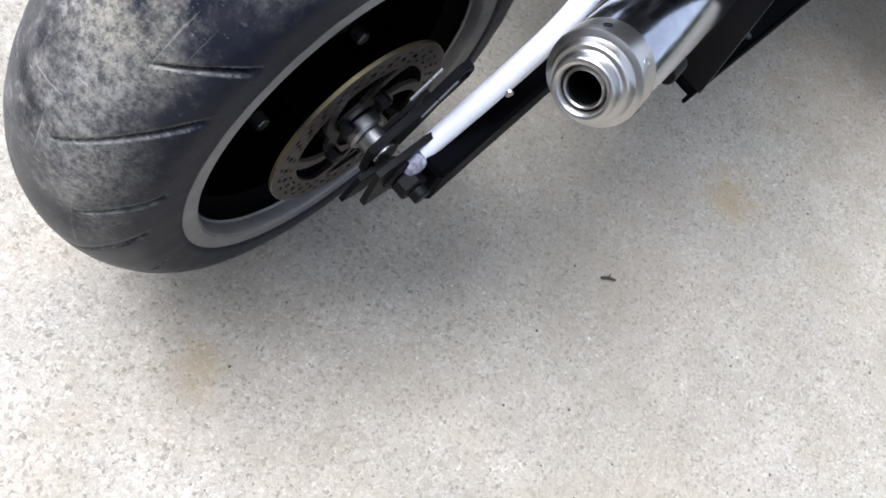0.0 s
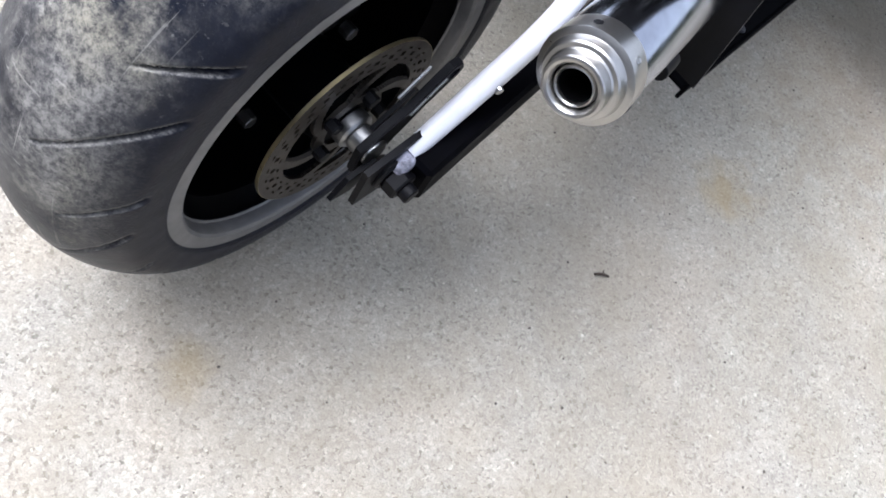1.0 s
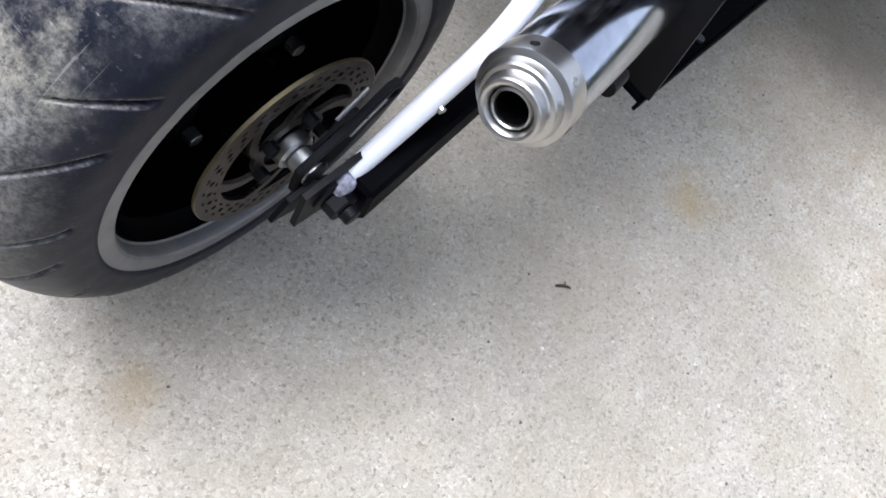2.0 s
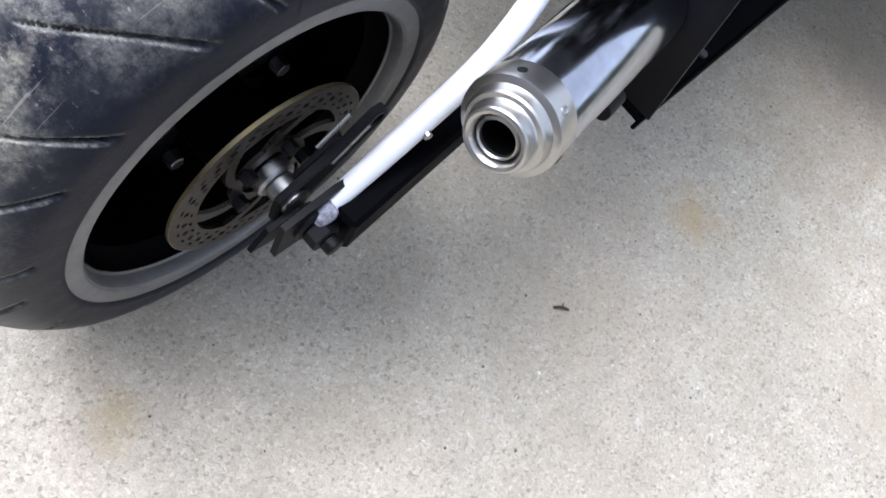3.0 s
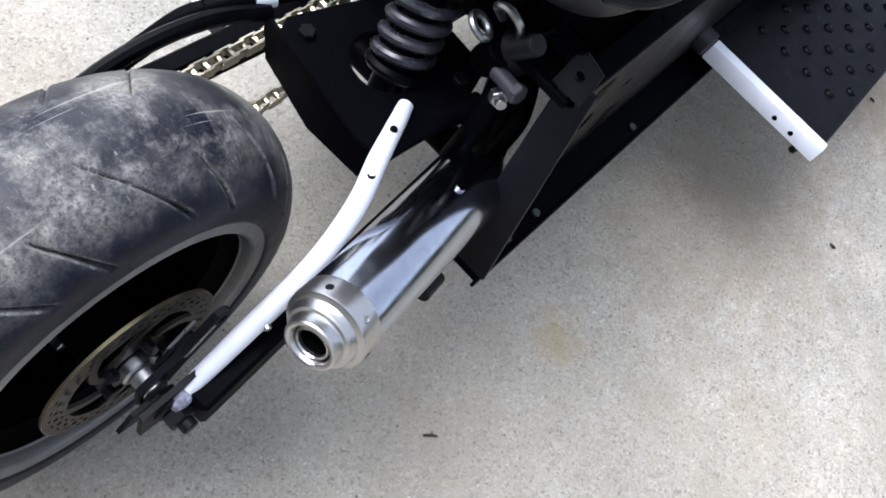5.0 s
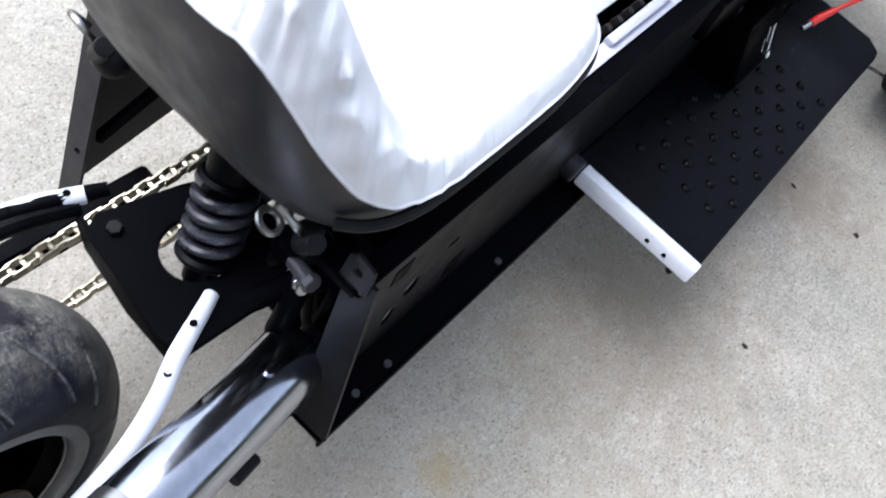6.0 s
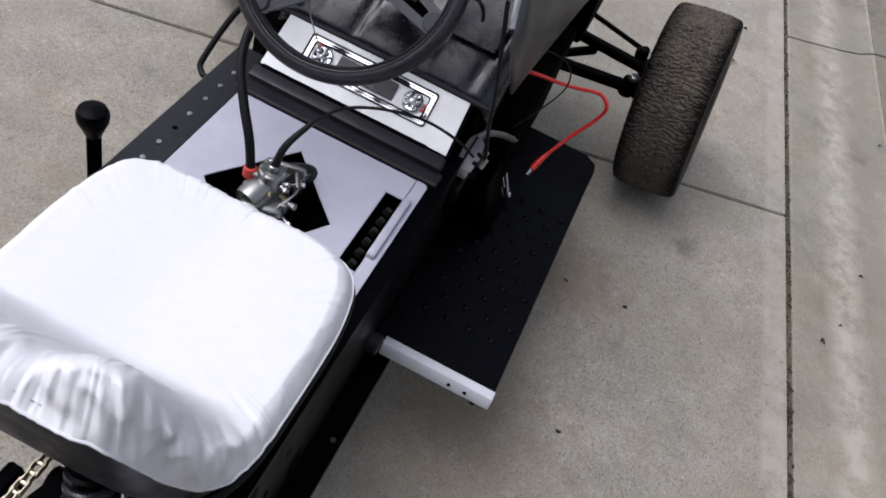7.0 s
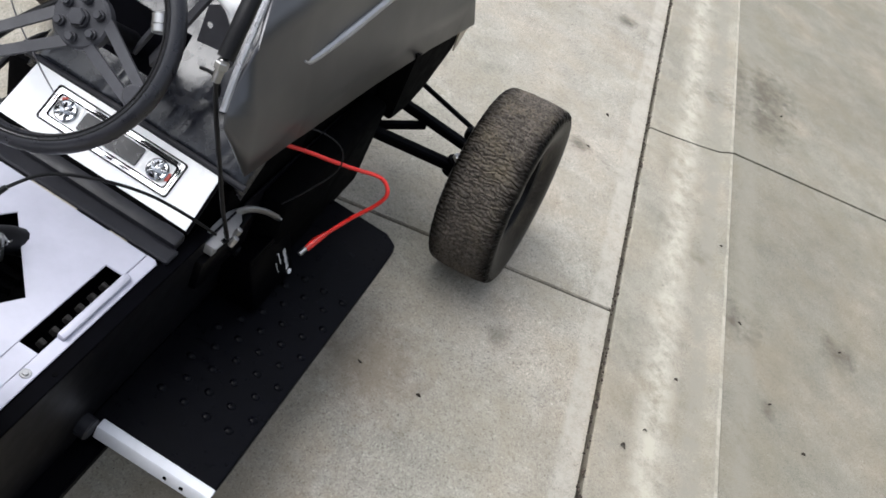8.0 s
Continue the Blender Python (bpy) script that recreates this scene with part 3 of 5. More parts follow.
# ---- swing arm, axle ends, chain, shock ----
def swing_arm():
    arm = B()
    # far and near lower bars with the cross plate
    for sx in (1, -1):
        x0 = -0.036 + sx * 0.160
        x1 = -0.036 + sx * 0.128
        arm.bar((x0, 0.014, 0.244), (x1, 0.42, 0.272), 0.026, 0.052, 0.004)
    arm.rod((-0.12, 0.43, 0.28), (0.10, 0.43, 0.28), 0.020, 18)
    body = arm.make("swing_arm", SATIN_BLACK, MOWER, "black steel swing arm with white upper tubes")
    for sx in (1, -1):
        up = B()
        c = lambda x: -0.036 + sx * (x + 0.036)
        up.tube([(c(0.108), 0.016, 0.265), (c(0.106), 0.08, 0.296), (c(0.104), 0.145, 0.330), (c(0.099), 0.185, 0.354), (c(0.089), 0.222, 0.382), (c(0.072), 0.258, 0.399), (c(0.054), 0.302, 0.402), (c(0.044), 0.325, 0.403)], [0.0088, 0.0104, 0.0108, 0.0108, 0.0106, 0.0104, 0.0092, 0.008], 18, 7)
        t = up.make("upper_tube", WHITE_PAINT if sx > 0 else SATIN_BLACK, body, "white painted bent tube" if sx > 0 else "black painted bent tube")
        if sx < 0:
            tip = B()
            tip.tube([(c(0.088), 0.235, 0.386), (c(0.074), 0.258, 0.398), (c(0.053), 0.303, 0.402)], [0.0114, 0.0112, 0.0100], 16, 6)
            tip.make("tube_end", WHITE_PAINT, body, "white painted tube end")
        for y, z, x in ((0.239, 0.4012, 0.0815), (0.288, 0.4112, 0.060)):
            h = B()
            h.rod((c(x), y, z - 0.006), (c(x), y - 0.001, z + 0.0012), 0.0042, 10)
            h.make("bolt_hole", SOOT_AND_SHADE, body)
        nub = B()
        nub.rod((c(0.112), 0.100, 0.306), (c(0.119), 0.098, 0.306), 0.004, 10)
        nub.make("rivet", STEEL, body)
        # dropout plate, adjuster and worn end
        d = B()
        d.plate([(-0.032, -0.030), (0.05, -0.036), (0.09, -0.012), (0.09, 0.020), (0.02, 0.034), (-0.032, 0.022)], 0.006, pose(c(0.104) - 0.003, 0, 0.2475, 90, 0, 90))
        d.make("dropout", BLACK_STEEL, body)
        w = B()
        w.box((c(0.111), 0.007, 0.2605), (0.017, 0.022, 0.016), (28, 0, 0), 0.005, 3)
        w.make("worn_end", plain("flaked_paint", (0.34, 0.34, 0.42), 0.6, grain=160, var=0.7), body, "chipped white paint over steel")
        nut = B()
        nut.rod((c(0.100), 0, 0.2475), (c(0.112), 0, 0.2475), 0.019, 20)
        nut.hexa((c(0.112), 0, 0.2475), (c(0.127), 0, 0.2475), 0.0145)
        nut.rod((c(0.127), 0, 0.2475), (c(0.137), 0, 0.2475), 0.0085, 14)
        nut.make("axle_nut", BLACK_STEEL, body, "dark axle nut and washer")
    adj = B()
    adj.rod((0.118, 0.03, 0.232), (0.122, 0.10, 0.237), 0.004, 8)
    adj.hexa((0.119, 0.052, 0.233), (0.119, 0.060, 0.234), 0.008)
    adj.hexa((0.1205, 0.082, 0.236), (0.1207, 0.090, 0.236), 0.008)
    adj.make("chain_adjuster", BLACK_STEEL, body)
    # caliper hanger: a black arm with a slot, standing up from the axle
    hang = B()
    m = pose(0.078, 0, 0.2475, 90, 0, 90)
    pts = [(-0.018, -0.018), (0.010, -0.020), (0.026, 0.002), (0.052, 0.034), (0.070, 0.050), (0.079, 0.058), (0.081, 0.068), (0.075, 0.077), (0.064, 0.077), (0.052, 0.066), (0.030, 0.042), (0.004, 0.028), (-0.018, 0.014)]
    slot = circle(0.069, 0.0665, 0.0048, 12)
    hang.plate(pts, 0.008, m, [slot], bev=0.0012)
    hang.make("caliper_hanger", BLACK_STEEL, body, "black slotted brake caliper hanger")
    blade = B()
    blade.plate([(0.0, 0.014), (0.040, 0.044), (0.046, 0.040), (0.006, 0.006)], 0.004, pose(0.0705, 0.004, 0.2475, 90, 0, 90))
    blade.make("hanger_blade", BLACK_STEEL, body)
    clip = B()
    clip.plate([(0.020, 0.052), (0.046, 0.078), (0.043, 0.083), (0.016, 0.058)], 0.002, pose(0.0745, 0.0, 0.2475, 90, 0, 90), bev=0.0005)
    clip.bar((0.0865, 0.030, 0.2815), (0.0865, 0.060, 0.3135), 0.002, 0.004, 0.0006)
    clip.make("pad_clip", STEEL, body, "bright steel brake pad clip")
    fin = B()
    fin.plate([(-0.045, -0.03), (-0.02, -0.036), (0.02, -0.018), (0.0, -0.002), (-0.03, -0.008)], 0.005, pose(0.088, 0, 0.246, 90, 0, 90))
    fin.make("lower_bracket", BLACK_STEEL, body)
    # cross plate that carries the shock
    cp = B()
    cp.plate([(-0.102, 0.298), (-0.09, 0.276), (0.045, 0.255), (0.078, 0.262), (0.085, 0.36), (0.06, 0.44), (-0.052, 0.45), (-0.078, 0.39)], 0.008, pose(0, 0, 0.392), [circle(-0.006, 0.348, 0.038, 24)], bev=0.0015)
    cp.plate([(-0.118, 0), (0.07, 0), (0.06, -0.05), (-0.02, -0.07), (-0.1, -0.05)], 0.006, pose(0, 0.274, 0.396, 90, 0, -7))
    cp.make("cross_plate", SATIN_BLACK, body, "black folded steel cross plate")
    for x, y in ((-0.075, 0.30), (0.055, 0.40)):
        h = B()
        h.hexa((x, y, 0.399), (x, y, 0.407), 0.009)
        h.make("bolt", BLACK_STEEL, body)
    return body


swing_arm()


def shock():
    lo, hi = Vector((0.004, 0.352, 0.392)), Vector((-0.026, 0.418, 0.535))
    d = (hi - lo).normalized()
    u = d.orthogonal().normalized()
    w = d.cross(u)
    body = B()
    body.rod(lo - d * 0.03, hi, 0.019, 20)
    body.rod(lo, lo + d * 0.012, 0.034, 24)
    body.rod(lo + d * 0.098, lo + d * 0.106, 0.034, 24)
    body.rod(lo + d * 0.100, hi + d * 0.05, 0.027, 24)
    ob = body.make("shock_absorber", BLACK_PLASTIC, MOWER, "black coil-over shock absorber")
    turns, L = 4.6, 0.086
    pts = []
    for k in range(int(turns * 20) + 1):
        a = 2 * math.pi * k / 20
        pts.append(lo + d * (0.012 + L * k / (turns * 20)) + 0.0285 * (math.cos(a) * u + math.sin(a) * w))
    B().tube(pts, 0.0064, 10, 0).make("coil_spring", plain("spring_black", (0.02, 0.02, 0.026), 0.3, grain=60), ob, "thick black coil spring")


shock()


def chain(p, q):
    """One run of roller chain between the wheel and the engine."""
    run = B()
    p, q = Vector(p), Vector(q)
    n = int((q - p).length / 0.0159)
    d = (q - p).normalized()
    for k in range(n):
        c = p + d * (k * 0.0159)
        o = 0.0068 if k % 2 else 0.0048
        for s in (-1, 1):
            run.bar(c + Vector((s * o, 0, 0)) - d * 0.0104, c + Vector((s * o, 0, 0)) + d * 0.0104, 0.002, 0.0135, 0)
        run.rod(c - d * 0.0079 - Vector((0.0085, 0, 0)), c - d * 0.0079 + Vector((0.0085, 0, 0)), 0.0046, 8)
    return run.make("drive_chain", CHAIN, MOWER, "greasy steel roller chain")


chain((-0.132, -0.02, 0.331), (-0.117, 0.52, 0.352))
chain((-0.132, -0.02, 0.166), (-0.117, 0.52, 0.215))
guard = B()
guard.tube([(-0.150, 0.06, 0.36), (-0.145, 0.14, 0.395), (-0.135, 0.22, 0.405), (-0.118, 0.29, 0.395)], 0.009, 10, 6)
guard.make("chain_guide", BLACK_PLASTIC, MOWER)


# ---- exhaust ----
def exhaust():
    a, d = Vector((0.1666, 0.0818, 0.3884)), Vector((-0.108, 0.970, -0.212)).normalized()
    L = 0.310
    b = a + d * L
    m = Matrix.Translation(a) @ d.to_track_quat("X", "Z").to_matrix().to_4x4()
    can = B()
    can.lathe([(0.040, 0.0392), (0.042, 0.0402), (L - 0.10, 0.0415), (L - 0.022, 0.0415), (L - 0.006, 0.0395), (L, 0.030), (L, 0.0001)], m, 64)
    ob = can.make("exhaust_silencer", CHROME, MOWER, "polished round steel exhaust silencer")
    cap = B()
    cap.lathe([(0.050, 0.0399), (0.049, 0.0410), (0.026, 0.0413), (0.0235, 0.0408), (0.0222, 0.0378), (0.0215, 0.0352), (0.0185, 0.0340), (0.0140, 0.0332), (0.0125, 0.0318), (0.0118, 0.0285), (0.0105, 0.0272), (0.0040, 0.0263), (0.0015, 0.0265), (0.0, 0.0256), (-0.0006, 0.0236), (0.0004, 0.0212), (0.0025, 0.0196), (0.0060, 0.0188), (0.012, 0.0184)], m, 72)
    cap.make("end_cap", BRUSHED, ob, "stepped turned-steel end cap", sharp=28)
    inner = B()
    inner.lathe([(0.012, 0.0184), (0.0055, 0.0178), (0.0035, 0.0166), (0.0030, 0.0155), (0.0045, 0.0146), (0.03, 0.0144)], m, 48)
    inner.make("outlet_ring", BRUSHED, ob, sharp=25)
    core = B()
    core.lathe([(0.008, 0.0143), (0.06, 0.0143), (0.06, 0.0001)], m, 32)
    core.make("outlet_bore", SOOT_AND_SHADE, ob, "sooty outlet bore")
    u = d.cross(Vector((0, 0, 1))).normalized()
    w = u.cross(d)
    for k in range(6):
        t = 1.022 + radians(60 * k)
        o = math.cos(t) * u + math.sin(t) * w
        c = a + d * 0.034 + o * 0.0411
        r = B()
        r.lathe([(-0.001, 0.0036), (0.0005, 0.0040), (0.0009, 0.0030), (0.0004, 0.0024), (0.0002, 0.0001)], Matrix.Translation(c) @ o.to_track_quat("X", "Z").to_matrix().to_4x4(), 14)
        r.make("rivet", BLACK_STEEL if k % 2 else STEEL, ob)
    c1 = B()
    c1.rod(m @ Vector((L - 0.075, 0, 0.0405)), m @ Vector((L - 0.075, 0, 0.0443)), 0.0055, 12)
    c1.make("clamp_bolt", CHROME, ob)
    br = B()
    br.bar(m @ Vector((0.17, -0.012, -0.036)), m @ Vector((0.17, -0.036, -0.034)), 0.03, 0.016, 0.003)
    br.rod(m @ Vector((0.155, -0.040, -0.028)), m @ Vector((0.19, -0.040, -0.028)), 0.009, 12)
    br.make("hanger_bracket", BLACK_STEEL, ob)
    pipe = B()
    pipe.tube([b - d * 0.01, b + d * 0.03, (0.10, 0.44, 0.33), (0.05, 0.52, 0.38)], 0.019, 14, 6)
    pipe.make("header_pipe", BLACK_STEEL, ob, "blackened exhaust header pipe")


exhaust()


# ---- chassis ----
DECK = 0.512


def chassis():
    frame_ = B()
    frame_.bar((-0.076, 0.44, 0.30), (-0.076, 1.9, 0.33), 0.05, 0.06, 0.004)
    frame_.bar((-0.29, 0.62, 0.30), (0.17, 0.62, 0.30), 0.04, 0.05, 0.004)
    frame_.bar((-0.29, 0.46, 0.47), (0.17, 0.46, 0.47), 0.035, 0.04, 0.004)
    frame_.bar((-0.25, 1.3, 0.30), (0.15, 1.3, 0.30), 0.05, 0.05, 0.004)
    ch = frame_.make("chassis", SATIN_BLACK, MOWER, "black painted steel box chassis")
    X = 0.165
    # right side plate with slots, leaning in a little towards the top
    sp = B()
    ol = [(0.355, 0.235), (1.72, 0.235), (1.72, DECK - 0.03), (1.15, DECK - 0.004), (0.40, DECK - 0.004)]
    big = circle(0.488, 0.325, 0.010, 14, 0.026) 
    big2 = circle(0.512, 0.372, 0.012, 14, 0.022)
    sl = rounded(0.565, 0.40, 0.583, 0.412, 0.004)
    sp.plate(ol, 0.004, pose(X, 0, 0, 90, 0, 90), [big, big2, sl], bev=0.0008)
    sp.make("side_plate", BLACK_STEEL, ch, "black side plate with cut slots")
    lip = B()
    lip.box((X + 0.022, 1.02, 0.226), (0.05, 1.33, 0.006), (0, 0, 0), 0.0015)
    lip.box((X + 0.046, 1.02, 0.222), (0.005, 1.33, 0.022), (0, 0, 0), 0.0015)
    lip.make("bottom_lip", SATIN_BLACK, ch)
    for y in (0.43, 0.489, 0.72, 0.95):
        b = B()
        b.rod((X + 0.034, y, 0.228), (X + 0.034, y, 0.2325), 0.0055, 12)
        b.make("lip_bolt", SPOKE_GREY, ch)
    rear = B()
    rear.plate([(0.0, 0.0), (0.052, 0.0), (0.012, 0.285), (-0.022, 0.285), (-0.022, 0.262)], 0.005, pose(X, 0.362, 0.235, 82, 0, 0), [circle(-0.004, 0.262, 0.0060, 12)])
    rear.make("rear_flange", BLACK_STEEL, ch)
    # left side plate
    XL = -0.262
    spl = B()
    spl.plate([(0.355, 0.185), (0.60, 0.235), (1.72, 0.235), (1.72, DECK - 0.03), (1.15, DECK - 0.004), (0.425, DECK - 0.004)], 0.004, pose(XL - 0.004, 0, 0, 90, 0, 90), bev=0.0008)
    spl.make("side_plate", BLACK_STEEL, ch)
    rl = B()
    rl.plate([(0.0, 0.0), (0.032, 0.0), (0.036, 0.325), (0.0, 0.325)], 0.005, pose(XL, 0.358, 0.187, 78, 0, 0), [circle(0.02, 0.26, 0.006, 10), circle(0.02, 0.10, 0.005, 10)])
    # grey where the right flange is black: its lit face put into the colour
    rl.make("rear_flange", SEAT_SHELL, ch)
    # left top rail with a row of bolts
    rail = B()
    rail.box((-0.264, 0.80, DECK), (0.066, 0.78, 0.006), (0, 0, 0), 0.0015)
    rail.make("top_rail", SEAT_SHELL, ch, "dark grey drilled top rail")
    for k, y in enumerate((0.842, 0.886, 0.930, 0.972, 1.02, 1.065, 1.11)):
        b = B()
        if k == 2:
            b.rod((-0.262, y, DECK + 0.0025), (-0.262, y, DECK + 0.0036), 0.005, 10)
            b.make("bolt_hole", SOOT_AND_SHADE, ch)
        else:
            b.rod((-0.262, y, DECK + 0.002), (-0.262, y, DECK + 0.0058), 0.0045, 10)
            b.make("rivet", STEEL, ch)
    # right top edge
    re = B()
    re.box((0.156, 0.80, DECK - 0.004), (0.026, 0.78, 0.006), (0, 0, 0), 0.0015)
    re.make("top_edge", SATIN_BLACK, ch)
    for y in (0.825, 0.56):
        h = B()
        h.rod((0.158, y, DECK - 0.002), (0.158, y, DECK + 0.0003), 0.0045, 10)
        h.make("bolt_hole", SOOT_AND_SHADE, ch)
    # deck sheet with diamond opening and slot
    deck = B()
    dia = [(0.045, 0.898), (-0.072, 1.014), (-0.168, 0.868), (-0.048, 0.752)]
    deck.plate([(-0.231, 0.45), (0.088, 0.45), (0.088, 1.02), (0.120, 1.02), (0.120, 1.078), (-0.231, 1.078)], 0.003, pose(0, 0, DECK), [dia], bev=0.0008)
    dk = deck.make("deck_sheet", GREY_PAINT, ch, "pale grey sheet with a diamond opening")
    strip = B()
    strip.plate([(0.1215, 0.70), (0.143, 0.70), (0.143, 1.072), (0.136, 1.078), (0.1215, 1.078)], 0.003, pose(0, 0, DECK + 0.001), bev=0.0008)
    strip.make("deck_strip", GREY_PAINT, ch)
    fold = B()
    fold.box((0.1275, 0.945, DECK + 0.008), (0.014, 0.15, 0.014), (0, 12, 0), 0.004, 2)
    fold.make("folded_tab", GREY_PAINT, ch)
    back = B()
    back.plate([(0.0888, 0.70), (0.1205, 0.70), (0.1205, 0.835), (0.0888, 0.835)], 0.003, pose(0, 0, DECK), bev=0.0005)
    back.make("deck_strip", GREY_PAINT, ch)
    # near-black sheet stands in for the shade below the slot
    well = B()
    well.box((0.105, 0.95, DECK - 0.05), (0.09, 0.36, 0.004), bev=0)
    well.make("slot_shade", SOOT_AND_SHADE, ch)
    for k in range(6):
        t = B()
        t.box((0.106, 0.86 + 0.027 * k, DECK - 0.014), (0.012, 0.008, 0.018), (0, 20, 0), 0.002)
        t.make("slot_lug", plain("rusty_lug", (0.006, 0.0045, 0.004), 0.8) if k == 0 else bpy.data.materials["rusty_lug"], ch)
    for x, y in ((0.130, 0.80), (-0.205, 0.80), (0.130, 0.735)):
        s = B()
        s.rod((x, y, DECK + 0.003), (x, y, DECK + 0.0055), 0.0082, 14)
        s.hexa((x, y, DECK + 0.005), (x, y, DECK + 0.0085), 0.005)
        s.make("deck_bolt", STEEL, ch)
    # dark step before the dash
    st = B()
    st.box((-0.045, 1.098, DECK + 0.004), (0.40, 0.034, 0.010), (0, 0, 0), 0.003)
    st.box((-0.045, 1.126, DECK + 0.012), (0.385, 0.030, 0.024), (12, 0, 0), 0.006, 2)
    st.make("dash_step", SEAT_SHELL, ch, "dark grey folded step")
    gap = B()
    gap.box((-0.06, 1.139, DECK + 0.0245), (0.33, 0.010, 0.004), (12, 0, 0), 0.001)
    gap.make("step_gap", SOOT_AND_SHADE, ch)
    return ch


chassis()


# ---- dash ----
def dash():
    tilt = 35.0
    m = pose(-0.045, 1.146, 0.534, tilt, 0, 0)
    sheet = B()
    sheet.plate([(-0.187, 0.0), (0.187, 0.0), (0.182, 0.108), (-0.182, 0.108)], 0.003, m, bev=0.0008)
    ob = sheet.make("dash_panel", PANEL_WHITE, MOWER, "white sheet-metal dash with chrome trim")
    rim = B()
    rim.plate([(-0.19, -0.003), (0.1925, -0.003), (0.1865, 0.112), (-0.186, 0.112)], 0.002, m @ pose(0, 0, -0.0035))
    rim.make("dash_edge", BLACK_PAINT, ob)
    for k, (g, w, mat) in enumerate(((0.0, 0.0022, SATIN_BLACK), (0.0065, 0.0012, SATIN_BLACK), (0.011, 0.0025, SATIN_BLACK))):
        fr = B()
        o = rounded(-0.128 + g, 0.026 + g, 0.128 - g, 0.094 - g, 0.006)
        i = rounded(-0.128 + g + w, 0.026 + g + w, 0.128 - g - w, 0.094 - g - w, 0.005)
        fr.plate(o, 0.0035, m @ pose(0, 0, 0.002), [i])
        fr.make("trim_frame", mat, ob)
    ch = B()
    ch.plate(rounded(-0.124, 0.030, 0.124, 0.090, 0.006), 0.0025, m @ pose(0, 0, 0.002), [rounded(-0.114, 0.040, 0.114, 0.080, 0.004)], bev=0.0008)
    ch.make("chrome_bezel", TRIM, ob, "chrome bezel")
    mid = B()
    mid.plate(rounded(-0.062, 0.044, 0.055, 0.078, 0.003), 0.004, m @ pose(0, 0, 0.0026), bev=0.001)
    mid.make("dark_insert", DARK_VINYL, ob)
    for x in (-0.092, 0.090):
        em = B()
        em.lathe([(0, 0.0001), (0, 0.019), (0.004, 0.0195), (0.006, 0.017), (0.0055, 0.012), (0.009, 0.008), (0.010, 0.0001)], m @ pose(x, 0.060, 0.003, 0, -90, 0), 28)
        e = em.make("round_emblem", TRIM, ob, "small chrome rosette")
        for k in range(5):
            t = radians(72 * k + 10)
            p = B()
            p.ball((0, 0, 0), 0.0055, 8, (1.4, 0.6, 0.5))
            p.make("petal", TRIM, e, m=m @ pose(x + 0.011 * math.cos(t), 0.060 + 0.011 * math.sin(t), 0.0105, 0, 0, 72 * k + 10))
            s = B()
            s.box((0, 0, 0), (0.004, 0.002, 0.001), bev=0)
            s.make("gap", SOOT_AND_SHADE, e, m=m @ pose(x + 0.0125 * math.cos(t + 0.63), 0.060 + 0.0125 * math.sin(t + 0.63), 0.0095, 0, 0, 72 * k + 46))
        r = B()
        r.box((0, 0, 0), (0.010, 0.014, 0.002), bev=0.0005)
        r.make("red_mark", RED_PLASTIC, ob, m=m @ pose(x + (0.021 if x > 0 else -0.012), 0.058 if x > 0 else 0.073, 0.0042, 0, 0, 25))
    return ob


dash()


